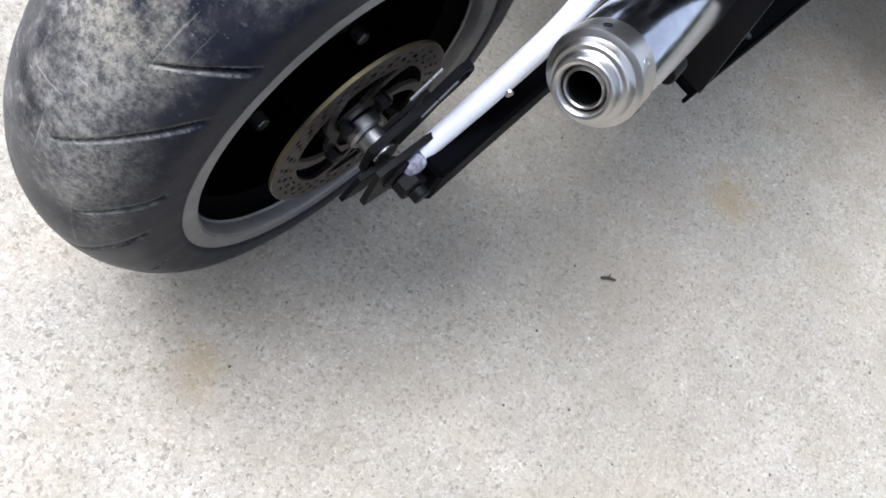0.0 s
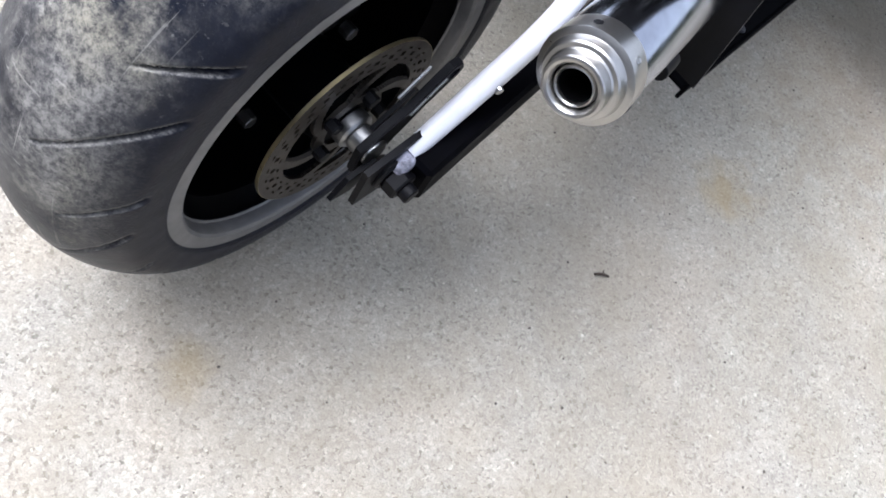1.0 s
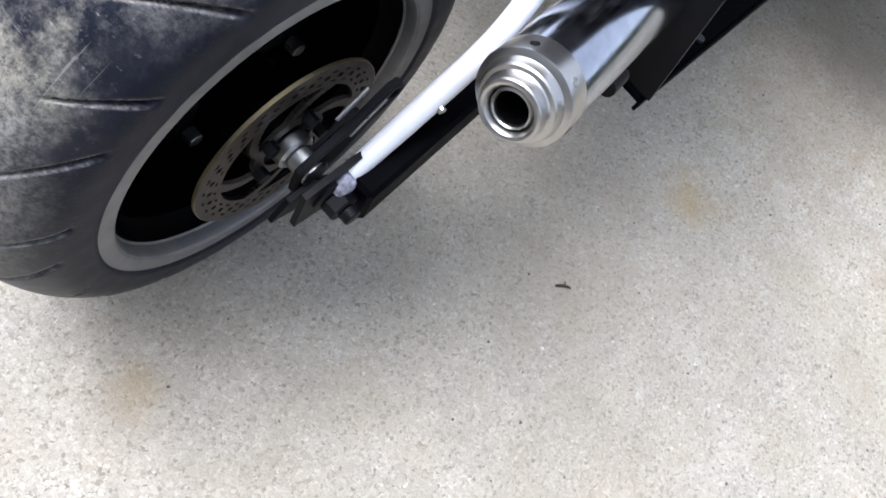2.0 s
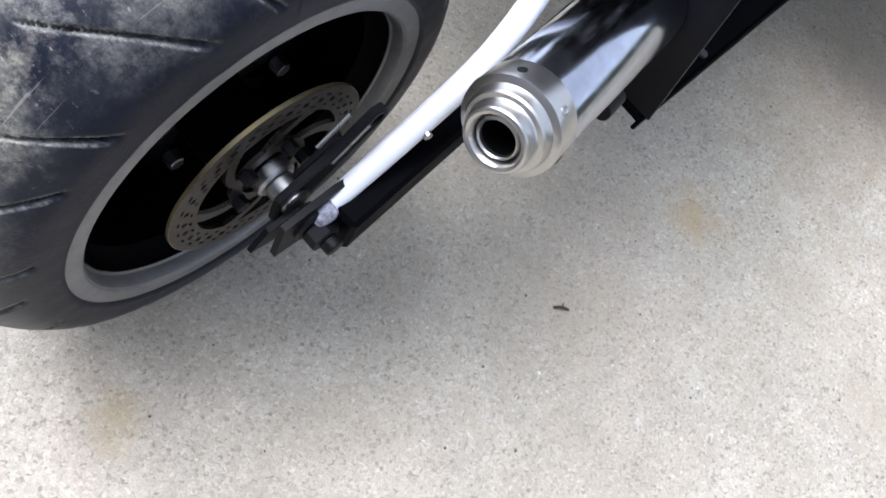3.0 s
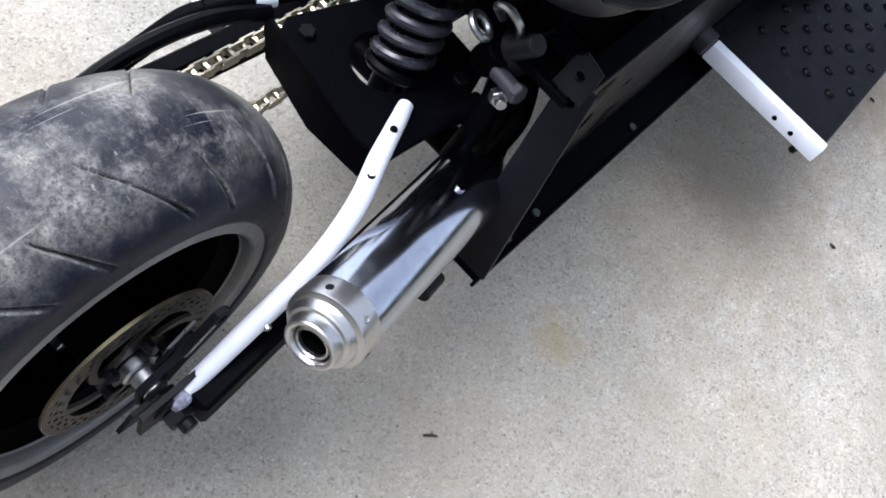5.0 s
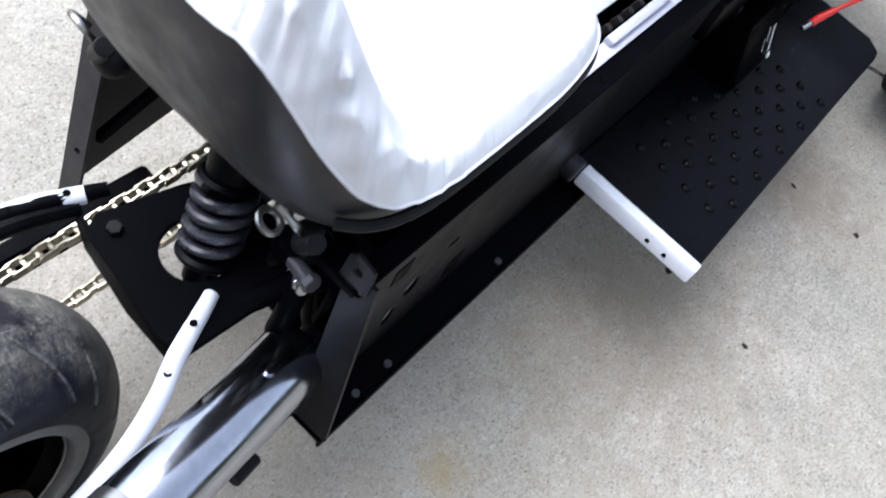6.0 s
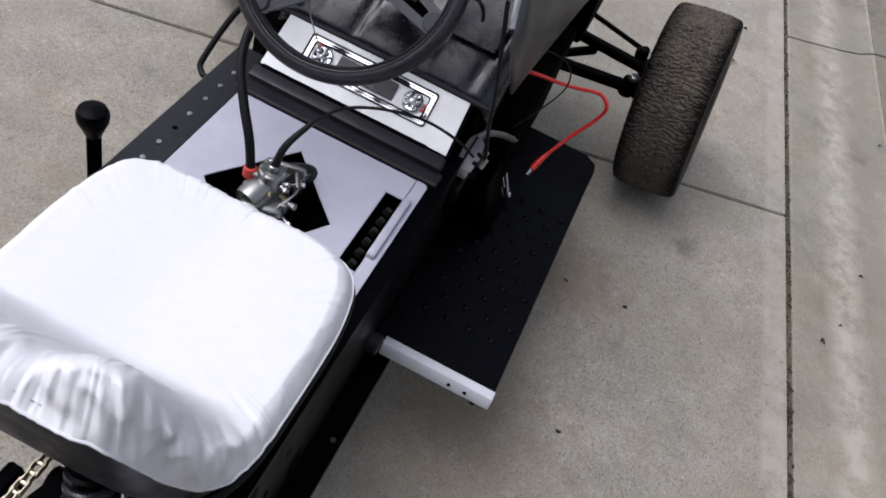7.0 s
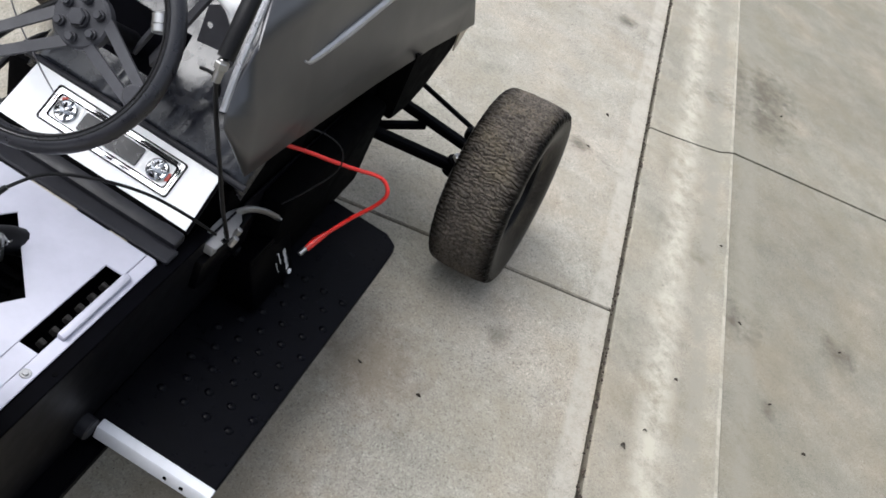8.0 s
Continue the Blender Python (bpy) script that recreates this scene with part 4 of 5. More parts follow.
# ---- cowl, steering ----
def cowl():
    c = B()
    c.box((-0.06, 1.36, 0.55), (0.40, 0.22, 0.12), (0, 0, 0), 0.02, 3)
    c.box((-0.06, 1.53, 0.68), (0.36, 0.10, 0.22), (0, 0, 0), 0.03, 4)
    ob = c.make("cowl", BLACK_PLASTIC, MOWER, "black padded cowl below the steering wheel")
    # padded sheet sloping up and forward from the dash
    v, f, nx, ny = [], [], 48, 24
    for a in range(ny + 1):
        for b in range(nx + 1):
            u, w = a / ny, b / nx
            x, y = -0.255 + 0.435 * w, 1.238 + 0.25 * u
            z = 0.598 + 0.19 * u - 0.035 * u * u + 0.012 * math.sin(math.pi * min(1, u * 1.4))
            for xs in (-0.115, 0.020, 0.118):
                z -= 0.006 * math.exp(-(((x - xs - 0.05 * u) / 0.006) ** 2))
            z -= 0.03 * max(0.0, (abs(w - 0.5) - 0.42) / 0.08) ** 2
            v.append((x, y, z))
    for a in range(ny):
        for b in range(nx):
            k = a * (nx + 1) + b
            f.append((k, k + 1, k + nx + 2, k + nx + 1))
    l = B()
    l.add(v, f)
    pad = l.make("pad", COWL_GLOSS, ob, "dark glossy vinyl pad with seams", sharp=60)
    md = pad.modifiers.new("thickness", "SOLIDIFY")
    md.thickness, md.offset = 0.02, -1
    strip = B()
    strip.tube([(-0.255, 1.236, 0.596), (-0.03, 1.236, 0.600), (0.182, 1.236, 0.598)], 0.006, 10, 6)
    strip.make("pad_edge", SEAT_SHELL, ob)
    pt = B()
    pt.plate([(0.04, 0.0), (0.135, 0.0), (0.145, 0.10), (0.05, 0.115)], 0.003, pose(0, 1.295, 0.668, 42, 0, 0), bev=0.0008)
    pt.make("cover_plate", COWL_GLOSS, ob, "dark grey flat plate")
    f = B()
    f.box((0.165, 1.24, 0.43), (0.04, 0.17, 0.08), (0, 0, 0), 0.012, 2)
    f.make("side_cheek", BLACK_PLASTIC, ob)
    p = B()
    p.box((-0.05, 1.225, 0.77), (0.14, 0.004, 0.09), (-35, 0, 0), 0.001)
    p.make("column_plate", SATIN_BLACK, ob)
    b = B()
    b.bar((-0.01, 1.20, 0.76), (0.05, 1.25, 0.93), 0.022, 0.006, 0.001)
    b.bar((-0.04, 1.20, 0.76), (0.02, 1.25, 0.93), 0.014, 0.006, 0.001)
    b.make("column_brace", SPOKE_GREY, ob)
    pl = B()
    pl.plate([(0.055, 0.835), (0.100, 0.842), (0.108, 0.815), (0.118, 0.83), (0.122, 0.90), (0.112, 0.945), (0.088, 0.925), (0.072, 0.905), (0.055, 0.895)], 0.003, pose(0, 1.035, -0.095, 80, 0, 0) @ pose(0, 0.12, 0), [circle(0.066, 0.868, 0.005, 10), circle(0.10, 0.925, 0.004, 8)], bev=0.0006)
    pl.make("throttle_plate", SPOKE_GREY, ob, "grey lever plate")
    hk = B()
    hk.tube([(0.070, 1.20, 0.805), (0.095, 1.195, 0.812), (0.110, 1.19, 0.80), (0.113, 1.19, 0.785)], 0.003, 8, 5)
    hk.make("wire_hook", BLACK_RUBBER, ob)
    w = B()
    w.tube([(0.062, 1.195, 0.965), (0.085, 1.19, 0.955), (0.105, 1.185, 0.945), (0.117, 1.18, 0.915)], [0.012, 0.018, 0.017, 0.006], 12, 6)
    w.make("white_tab", PANEL_WHITE, ob)
    return ob


cowl()


def steering():
    c = Vector((-0.071, 1.051, 0.872))
    n = Vector((-0.03, -0.78, 0.62)).normalized()
    up = (Vector((0, 0, 1)) - n * n.z).normalized()
    side = n.cross(up)
    m = Matrix.Translation(c) @ n.to_track_quat("X", "Z").to_matrix().to_4x4()
    hubc = Vector((-0.062, 1.098, 0.853))
    at = lambda deg, r, d=0.0, o=c: o + r * (math.cos(radians(deg)) * up + math.sin(radians(deg)) * side) + d * n
    ring = B()
    R, r = 0.165, 0.0145
    ring.lathe([(r * math.cos(t), R + r * math.sin(t) * (1.0 if math.sin(t) > -0.3 else 0.92)) for t in [2 * math.pi * k / 20 for k in range(20)]], m, 96, closed=True)
    ob = ring.make("steering_wheel", DARK_VINYL, MOWER, "black rubber steering wheel with grey spokes", sharp=60)
    for dr in (0.0, -0.0055):
        line = B()
        line.lathe([(0.0136, R - 0.0045 + dr), (0.0151, R - 0.0038 + dr), (0.0151, R - 0.0022 + dr), (0.0138, R - 0.0015 + dr)], m, 96)
        line.make("rim_seam", BLACK_RUBBER, ob)
    for deg in (-100.5, 19.5, 139.5):
        for s in (-1, 1):
            p, q = at(deg + 34 * s, 0.037, 0, hubc), at(deg + 4.2 * s, 0.156, 0.0)
            d = (q - p).normalized()
            w = n.cross(d).normalized()
            nn = d.cross(w)
            sp = B()
            v = [p + w * a * 0.0078 + nn * b * 0.003 for a, b in ((-1, -1), (1, -1), (1, 1), (-1, 1))] + [q + w * a * 0.0066 + nn * b * 0.003 for a, b in ((-1, -1), (1, -1), (1, 1), (-1, 1))]
            sp.add(v, [(0, 1, 2, 3), (4, 5, 6, 7), (0, 1, 5, 4), (1, 2, 6, 5), (2, 3, 7, 6), (3, 0, 4, 7)])
            sp.make("spoke", SPOKE_GREY, ob, "flat grey spoke")
        g = B()
        g.rod(at(deg, 0.149, -0.006), at(deg, 0.149, 0.004), 0.015, 16)
        g.make("spoke_foot", SPOKE_GREY, ob)
    mh = Matrix.Translation(hubc) @ n.to_track_quat("X", "Z").to_matrix().to_4x4()
    hub = B()
    hub.lathe([(-0.02, 0.0001), (-0.02, 0.030), (-0.012, 0.042), (0.002, 0.042), (0.005, 0.038), (0.006, 0.0001)], mh, 28)
    h = hub.make("hub", SPOKE_GREY, ob)
    for k in range(6):
        b = B()
        b.rod(at(60 * k + 8, 0.028, 0.005, hubc), at(60 * k + 8, 0.028, 0.012, hubc), 0.0078, 14)
        b.hexa(at(60 * k + 8, 0.028, 0.012, hubc), at(60 * k + 8, 0.028, 0.017, hubc), 0.006)
        b.make("hub_bolt", SPOKE_GREY, h)
    b = B()
    b.rod(hubc + n * 0.004, hubc + n * 0.012, 0.014, 18)
    b.hexa(hubc + n * 0.012, hubc + n * 0.02, 0.013)
    b.make("hub_nut", SPOKE_GREY, h)
    col = B()
    col.rod(hubc - n * 0.015, hubc - n * 0.26, 0.018, 16)
    col.make("steering_column", BLACK_STEEL, ob)
    k = B()
    p, q = at(-66, 0.147, 0.004), at(-56, 0.147, 0.004)
    k.rod(p, q, 0.0115, 14)
    k.rod(p.lerp(q, 0.4), p.lerp(q, 0.52), 0.0125, 14)
    k.make("rim_clamp", STEEL, ob, "small grey clamp on the rim")
    return ob


steering()


# ---- hood ----
def hood():
    """The grey bonnet: side walls with a crease, top and nose as one shell."""
    XC = -0.076
    # section stations along y: (y, half width low, z low, half width at the crease, z crease, half width top, z top)
    st = [(1.075, 0.262, 0.845, 0.250, 0.872, 0.205, 1.00), (1.15, 0.283, 0.712, 0.262, 0.850, 0.210, 1.005), (1.30, 0.288, 0.694, 0.264, 0.835, 0.212, 1.005), (1.33, 0.290, 0.690, 0.258, 0.826, 0.213, 1.005), (1.60, 0.302, 0.655, 0.258, 0.815, 0.214, 0.995), (1.90, 0.320, 0.612, 0.256, 0.800, 0.208, 0.965), (2.02, 0.330, 0.592, 0.256, 0.79, 0.20, 0.945), (2.14, 0.345, 0.582, 0.252, 0.775, 0.19, 0.915), (2.22, 0.30, 0.56, 0.225, 0.75, 0.165, 0.88), (2.27, 0.18, 0.55, 0.14, 0.71, 0.10, 0.82)]
    b = B()
    rows = []
    for y, wl_, zl, wc, zc, wt, zt in st:
        half = [(wl_, zl), (wl_ * 0.65 + wc * 0.35 + 0.004, zl * 0.65 + zc * 0.35), (wl_ * 0.2 + wc * 0.8 + 0.006, zl * 0.15 + zc * 0.85), (wc, zc + 0.006), (wc * 0.6 + wt * 0.4 + 0.004, zc * 0.5 + zt * 0.5), (wt + 0.006, zt - 0.022), (wt - 0.02, zt), (wt * 0.5, zt + 0.012), (0, zt + 0.016)]
        lean = lambda z: max(y, 1.075 + (z - 0.865) * 1.2)
        rows.append([(XC + x, lean(z), z) for x, z in half] + [(XC - x, lean(z), z) for x, z in half[-2::-1]])
    n = len(rows[0])
    v = [p for r in rows for p in r]
    f = [(i * n + j, i * n + j + 1, (i + 1) * n + j + 1, (i + 1) * n + j) for i in range(len(rows) - 1) for j in range(n - 1)]
    f.append(tuple((len(rows) - 1) * n + j for j in range(n)))
    # open over the steering column: only the two side wings reach back
    f = [q for q in f if not (len(q) == 4 and q[0] // n < 4 and 5 <= q[0] % n <= n - 7)]
    b.add(v, f)
    ob = b.make("hood", HOOD_GREY, MOWER, "matte gunmetal grey mower hood", sharp=24)
    md = ob.modifiers.new("thickness", "SOLIDIFY")
    md.thickness, md.offset = 0.004, -1
    # pale rear edge and raised crease
    e = B()
    e.tube([(XC + 0.252, 1.078, 0.866), (XC + 0.238, 1.118, 0.905), (XC + 0.224, 1.168, 0.946), (XC + 0.208, 1.215, 0.985), (XC + 0.185, 1.232, 1.003)], 0.0052, 8, 6)
    e.make("rear_edge", EDGE_GREY, ob, "bright worn rear edge")
    c = B()
    c.tube([(XC + 0.262, 1.29, 0.850), (XC + 0.259, 1.333, 0.829), (XC + 0.261, 1.45, 0.826), (XC + 0.260, 1.60, 0.822), (XC + 0.256, 1.85, 0.806), (XC + 0.242, 1.98, 0.786)], [0.002, 0.006, 0.008, 0.008, 0.007, 0.003], 8, 6)
    c.make("crease", EDGE_GREY, ob)
    # dark skirt and front frame below, near-black boxes standing in for the shaded bay
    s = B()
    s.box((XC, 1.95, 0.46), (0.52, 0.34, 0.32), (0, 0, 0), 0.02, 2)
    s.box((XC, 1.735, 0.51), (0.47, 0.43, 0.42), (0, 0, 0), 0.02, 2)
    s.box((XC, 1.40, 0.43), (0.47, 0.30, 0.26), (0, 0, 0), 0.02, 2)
    s.make("bay_shade_fill", SOOT_AND_SHADE, MOWER, "near-black boxes filling the shaded bay under the hood")
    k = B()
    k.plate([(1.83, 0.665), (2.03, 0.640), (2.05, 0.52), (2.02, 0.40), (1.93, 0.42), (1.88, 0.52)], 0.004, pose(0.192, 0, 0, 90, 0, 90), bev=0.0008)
    k.make("front_skirt", SOOT_AND_SHADE, MOWER)
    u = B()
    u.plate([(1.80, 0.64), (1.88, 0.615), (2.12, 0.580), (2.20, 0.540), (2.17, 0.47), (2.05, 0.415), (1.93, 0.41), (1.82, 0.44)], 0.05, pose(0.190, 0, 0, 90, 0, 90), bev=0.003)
    u.make("skirt_plate", SOOT_AND_SHADE, MOWER)
    u = B()
    u.plate([(2.125, 0.574), (2.235, 0.545), (2.20, 0.475), (2.175, 0.465)], 0.004, pose(0.242, 0, 0, 90, 0, 90), bev=0.0008)
    u.make("shield_edge", HEAT_BEIGE, MOWER, "dusty beige shield edge")
    lamp = B()
    lamp.box((XC, 2.285, 0.69), (0.22, 0.02, 0.07), (0, 0, 0), 0.008, 2)
    lamp.make("nose_grille", BLACK_PLASTIC, ob)
    return ob


hood()


# ---- seat ----
SX, SY, SA, SB = -0.020, 0.528, 0.197, 0.204


def smooth(t):
    t = min(1.0, max(0.0, t))
    return t * t * (3 - 2 * t)


def seat_back(x):
    """Height of the low back over the cushion, by x."""
    return 0.190 * smooth((0.185 - x) / 0.105) * smooth((x + 0.235) / 0.08)


def seat_ring(th, k):
    """A point of the rounded seat outline, scaled by k about the middle."""
    c, s = math.cos(th), math.sin(th)
    e = 6.0 if s > 0 else 4.3
    r = (abs(c) ** e + abs(s) ** e) ** (-1 / e)
    wide = 1.0 - 0.05 * smooth((s * r - 0.2) / 0.8)
    return SX + SA * k * r * c * wide, SY + SB * k * r * s


def seat_hem(x, y):
    """How far the hem rises round the back, and how far it leans there."""
    h = seat_back(x) * smooth((0.464 - y) / 0.074)
    return h, 0.27 * h


def seat_height(x, y):
    """Height of the cushion with its back, and how far it leans there."""
    rear = smooth((0.450 - y) / 0.095)
    h = seat_back(x) * rear
    puff = rear * (0.026 * math.exp(-(((x - 0.062) / 0.045) ** 2)) - 0.016 * math.exp(-(((x - 0.002) / 0.022) ** 2)))
    return 0.684 + 0.004 * smooth((y - 0.52) / 0.2) - 0.006 * math.exp(-(((x - SX) / 0.1) ** 2)) + h + puff, 0.21 * h


def seat_inner(th):
    """Where the flat of the seat ends: early at the back, where the cloth slopes off."""
    return 0.890 - 0.015 * smooth(-math.sin(th) * 1.6 - 0.3)


def seat_skin(n=640, rim=16, inner=26):
    v, f = [], []
    rows = [("top", math.sqrt(k / inner) if k else 0.012) for k in range(inner + 1)] + [("rim", k / rim) for k in range(1, rim + 1)]
    for kind, t in rows:
        for j in range(n):
            th = 2 * math.pi * j / n
            if kind == "top":
                x, y = seat_ring(th, t * seat_inner(th))
                z, lean = seat_height(x, y)
                w = max(0.0, t - 0.7) / 0.3
            else:
                x0, y0 = seat_ring(th, seat_inner(th))
                zt, lean = seat_height(x0, y0)
                x, y = seat_ring(th, seat_inner(th) + (1 - seat_inner(th)) * t)
                up, low = seat_hem(x, y)
                zh = 0.657 + up
                z = zt - (zt - zh) * t + 0.005 * math.sin(math.pi * t)
                lean += (low - lean) * t * t
                w = 1.0
            back = smooth((0.47 - y) / 0.12)
            ridge = 1 - 2 * abs(noise.noise(Vector((math.cos(th) * 20, math.sin(th) * 20, z * 5))))
            small = 1 - 2.2 * abs(noise.noise(Vector((math.cos(th) * 34 + z * 9, math.sin(th) * 34 - z * 7, z * 10))))
            fold = noise.noise(Vector((x * 16, y * 16, z * 12)))
            wild = 0.35 + 1.3 * abs(noise.noise(Vector((math.cos(th) * 5, math.sin(th) * 5, 4.0))))
            tuck = 1 - 2.4 * abs(noise.noise(Vector((x * 26 + z * 38, y * 20, z * 30 - x * 22))))
            ease = 1.0 if kind == "top" else 1.0 - 0.75 * t * t
            out = w * (0.0007 + 0.0034 * back * wild) * ridge + w * (0.0009 + 0.0050 * back * wild) * small + w * (0.0010 + 0.0052 * back) * tuck + 0.010 * back * w * fold
            pull = 0.5 + noise.noise(Vector((math.cos(th) * 7, math.sin(th) * 7, 9.0)))
            gather = math.sin(th * 58 + 7 * noise.noise(Vector((math.cos(th) * 4, math.sin(th) * 4, 1.5))) + z * 60)
            out += w * 0.0058 * smooth((0.52 - y) / 0.12) * max(0.0, pull) * gather
            dx, dy = math.cos(th), math.sin(th)
            out *= ease
            x, y, z = x + dx * out, y + dy * out, z + 0.6 * out + 0.0016 * noise.noise(Vector((x * 11, y * 11, 3))) + 0.0007 * noise.noise(Vector((x * 45, y * 45, 8)))
            v.append((x, y - lean, z))
    m = len(rows)
    f = [(i * n + j, i * n + (j + 1) % n, (i + 1) * n + (j + 1) % n, (i + 1) * n + j) for i in range(m - 1) for j in range(n)]
    f.append(tuple(range(n)))
    return v, f


def seat():
    # dark shell: a band below the hem that curves in to a pan
    n, v = 120, []
    for k in range(11):
        t = k / 10
        for j in range(n):
            th = 2 * math.pi * j / n
            x0, y0 = seat_ring(th, seat_inner(th))
            up, lean = seat_hem(*seat_ring(th, 1.0))
            zh = 0.665 + up
            x, y = seat_ring(th, 0.960 - 0.09 * t**2.2)
            z = zh + (0.592 - zh) * (t ** 0.8)
            v.append((x, y - lean * (1 - t) ** 0.7, z))
    b = B()
    b.add(v, [(i * n + j, i * n + (j + 1) % n, (i + 1) * n + (j + 1) % n, (i + 1) * n + j) for i in range(10) for j in range(n)] + [tuple(10 * n + j for j in range(n))])
    ob = b.make("seat", SEAT_SHELL, MOWER, "dark grey tractor seat shell with a low back", sharp=70)
    for x in (-0.14, 0.09):
        br = B()
        br.bar((x, 0.42, 0.555), (x, 0.70, 0.555), 0.03, 0.075, 0.004)
        br.make("seat_rail", SATIN_BLACK, ob)
    pipe = B()
    pts = []
    for k in range(24):
        th = radians(-48 + 120 * k / 23)
        x, y = seat_ring(th, 1.0)
        pts.append((x, y, 0.646))
    pipe.tube(pts, 0.0055, 8, 3)
    pipe.make("piping", BLACK_RUBBER, ob)
    cover = B()
    cover.add(*seat_skin())
    cv = cover.make("seat_cover", CLOTH, None, sharp=180)
    cv.matrix_basis = MOWER.matrix_basis
    nr = 640
    last = cover.v[-nr:]
    hm = B()
    hm.tube([(last[j][0], last[j][1], last[j][2] + 0.001) for j in range(0, nr, 2)], 0.0016, 6, 0, closed=True)
    hm.make("elastic_hem", CLOTH, cv)
    tagged(cv, "white cotton cloth draped over the tractor seat", "seat cover")


seat()


# ---- engine parts seen through the openings ----
def carburettor():
    b = B()
    b.box((-0.062, 0.872, 0.515), (0.07, 0.075, 0.05), (0, 0, 18), 0.012, 3)
    b.rod((-0.062, 0.878, 0.53), (-0.061, 0.884, 0.566), 0.021, 20)
    ob = b.make("carburettor", ALU, MOWER, "dirty cast-aluminium carburettor")
    t = B()
    t.rod((-0.061, 0.884, 0.564), (-0.061, 0.886, 0.582), 0.0225, 18)
    t.rod((-0.061, 0.886, 0.582), (-0.061, 0.888, 0.590), 0.010, 12)
    t.make("slide_cap", ALU, ob)
    mo = B()
    mm = pose(-0.074, 0.842, 0.543, 0, -12, 75)
    mo.lathe([(0.03, 0.0001), (0.03, 0.015), (0.0, 0.017), (-0.004, 0.020), (-0.006, 0.022), (0.004, 0.024), (0.018, 0.023), (0.045, 0.021), (0.06, 0.02)], mm @ pose(0, 0, 0, 0, 0, 0), 28)
    mo.make("intake_mouth", ALU, ob)
    ch = B()
    ch.rod(mm @ Vector((0.008, 0, 0)), mm @ Vector((0.011, 0, 0)), 0.0155, 20)
    ch.make("choke_plate", GOLD, ob)
    for p, q, r in (((-0.03, 0.875, 0.54), (-0.005, 0.868, 0.545), 0.008), ((-0.028, 0.862, 0.52), (0.0, 0.85, 0.52), 0.006), ((-0.04, 0.90, 0.55), (-0.012, 0.915, 0.552), 0.007), ((-0.085, 0.89, 0.545), (-0.105, 0.895, 0.55), 0.007), ((-0.07, 0.84, 0.52), (-0.062, 0.81, 0.515), 0.006)):
        s = B()
        q = Vector(p).lerp(Vector(q), 0.65)
        r *= 0.62
        s.rod(p, q, r, 12)
        s.hexa(q, Vector(q) + (Vector(q) - Vector(p)) * 0.35, r * 1.15)
        s.make("screw_fitting", STEEL, ob)
    # float bowl, bracket, adjusting screws and a spring-loaded arm
    for p, sz, rot in (((-0.062, 0.872, 0.487), (0.05, 0.055, 0.03), 18), ((-0.034, 0.918, 0.545), (0.006, 0.05, 0.030), 30), ((-0.028, 0.872, 0.532), (0.016, 0.020, 0.022), 10), ((-0.090, 0.868, 0.532), (0.018, 0.022, 0.024), 25)):
        g = B()
        g.box(p, sz, (0, 0, rot), 0.004, 2)
        g.make("carburettor_block", ALU, ob)
    for k in range(7):
        a = radians(51 * k)
        g = B()
        g.hexa((-0.061 + 0.019 * math.cos(a), 0.886 + 0.019 * math.sin(a), 0.580), (-0.061 + 0.019 * math.cos(a), 0.886 + 0.019 * math.sin(a), 0.5855), 0.0035)
        g.make("cap_screw", STEEL, ob)
    co = B()
    co.tube([(-0.030 + 0.006 * math.cos(t * 0.8), 0.90 + 0.0012 * t, 0.545 + 0.006 * math.sin(t * 0.8)) for t in range(40)], 0.0013, 6, 0)
    co.make("idle_spring", STEEL, ob)
    # small screws, lugs and pipe stubs all over the casting
    rc = random.Random(11)
    for k in range(16):
        a, h = rc.uniform(0, 2 * math.pi), rc.uniform(0.528, 0.575)
        p = Vector((-0.061 + 0.026 * math.cos(a), 0.880 + 0.030 * math.sin(a), h))
        o = Vector((math.cos(a), math.sin(a), rc.uniform(-0.2, 0.6))).normalized()
        g = B()
        g.rod(p - o * 0.004, p + o * rc.uniform(0.004, 0.012), rc.uniform(0.002, 0.0042), 10)
        if k % 3 == 0:
            g.hexa(p + o * 0.004, p + o * 0.008, rc.uniform(0.0045, 0.006))
        g.make("casting_screw", (STEEL, GOLD, BLACK_STEEL)[k % 3], ob)
    lk = B()
    lk.tube([(-0.030, 0.850, 0.548), (-0.018, 0.872, 0.560), (-0.020, 0.905, 0.556), (-0.034, 0.925, 0.548)], 0.0016, 6, 5)
    lk.make("throttle_link", STEEL, ob)
    r = B()
    r.rod((-0.098, 0.882, 0.548), (-0.098, 0.884, 0.566), 0.011, 14)
    r.make("red_clip", RED_PLASTIC, ob, "red hose clip")
    fl = B()
    fl.box((-0.058, 0.925, 0.535), (0.066, 0.012, 0.06), (0, 0, 14), 0.006, 2)
    fl.make("flange", ALU, ob)
    man = B()
    man.tube([(-0.055, 0.93, 0.535), (-0.04, 0.98, 0.50), (-0.03, 1.02, 0.44)], 0.022, 14, 5)
    man.make("manifold", BLACK_RUBBER, ob)
    # near-black engine box also stands in for the shade under the deck
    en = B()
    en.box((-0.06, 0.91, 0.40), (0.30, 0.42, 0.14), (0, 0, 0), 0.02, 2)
    eng = en.make("engine", SOOT_AND_SHADE, MOWER, "black engine under the deck sheet")
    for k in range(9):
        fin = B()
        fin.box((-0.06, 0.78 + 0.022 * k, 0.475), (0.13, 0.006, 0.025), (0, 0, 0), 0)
        fin.make("cooling_fin", SOOT_AND_SHADE, eng)


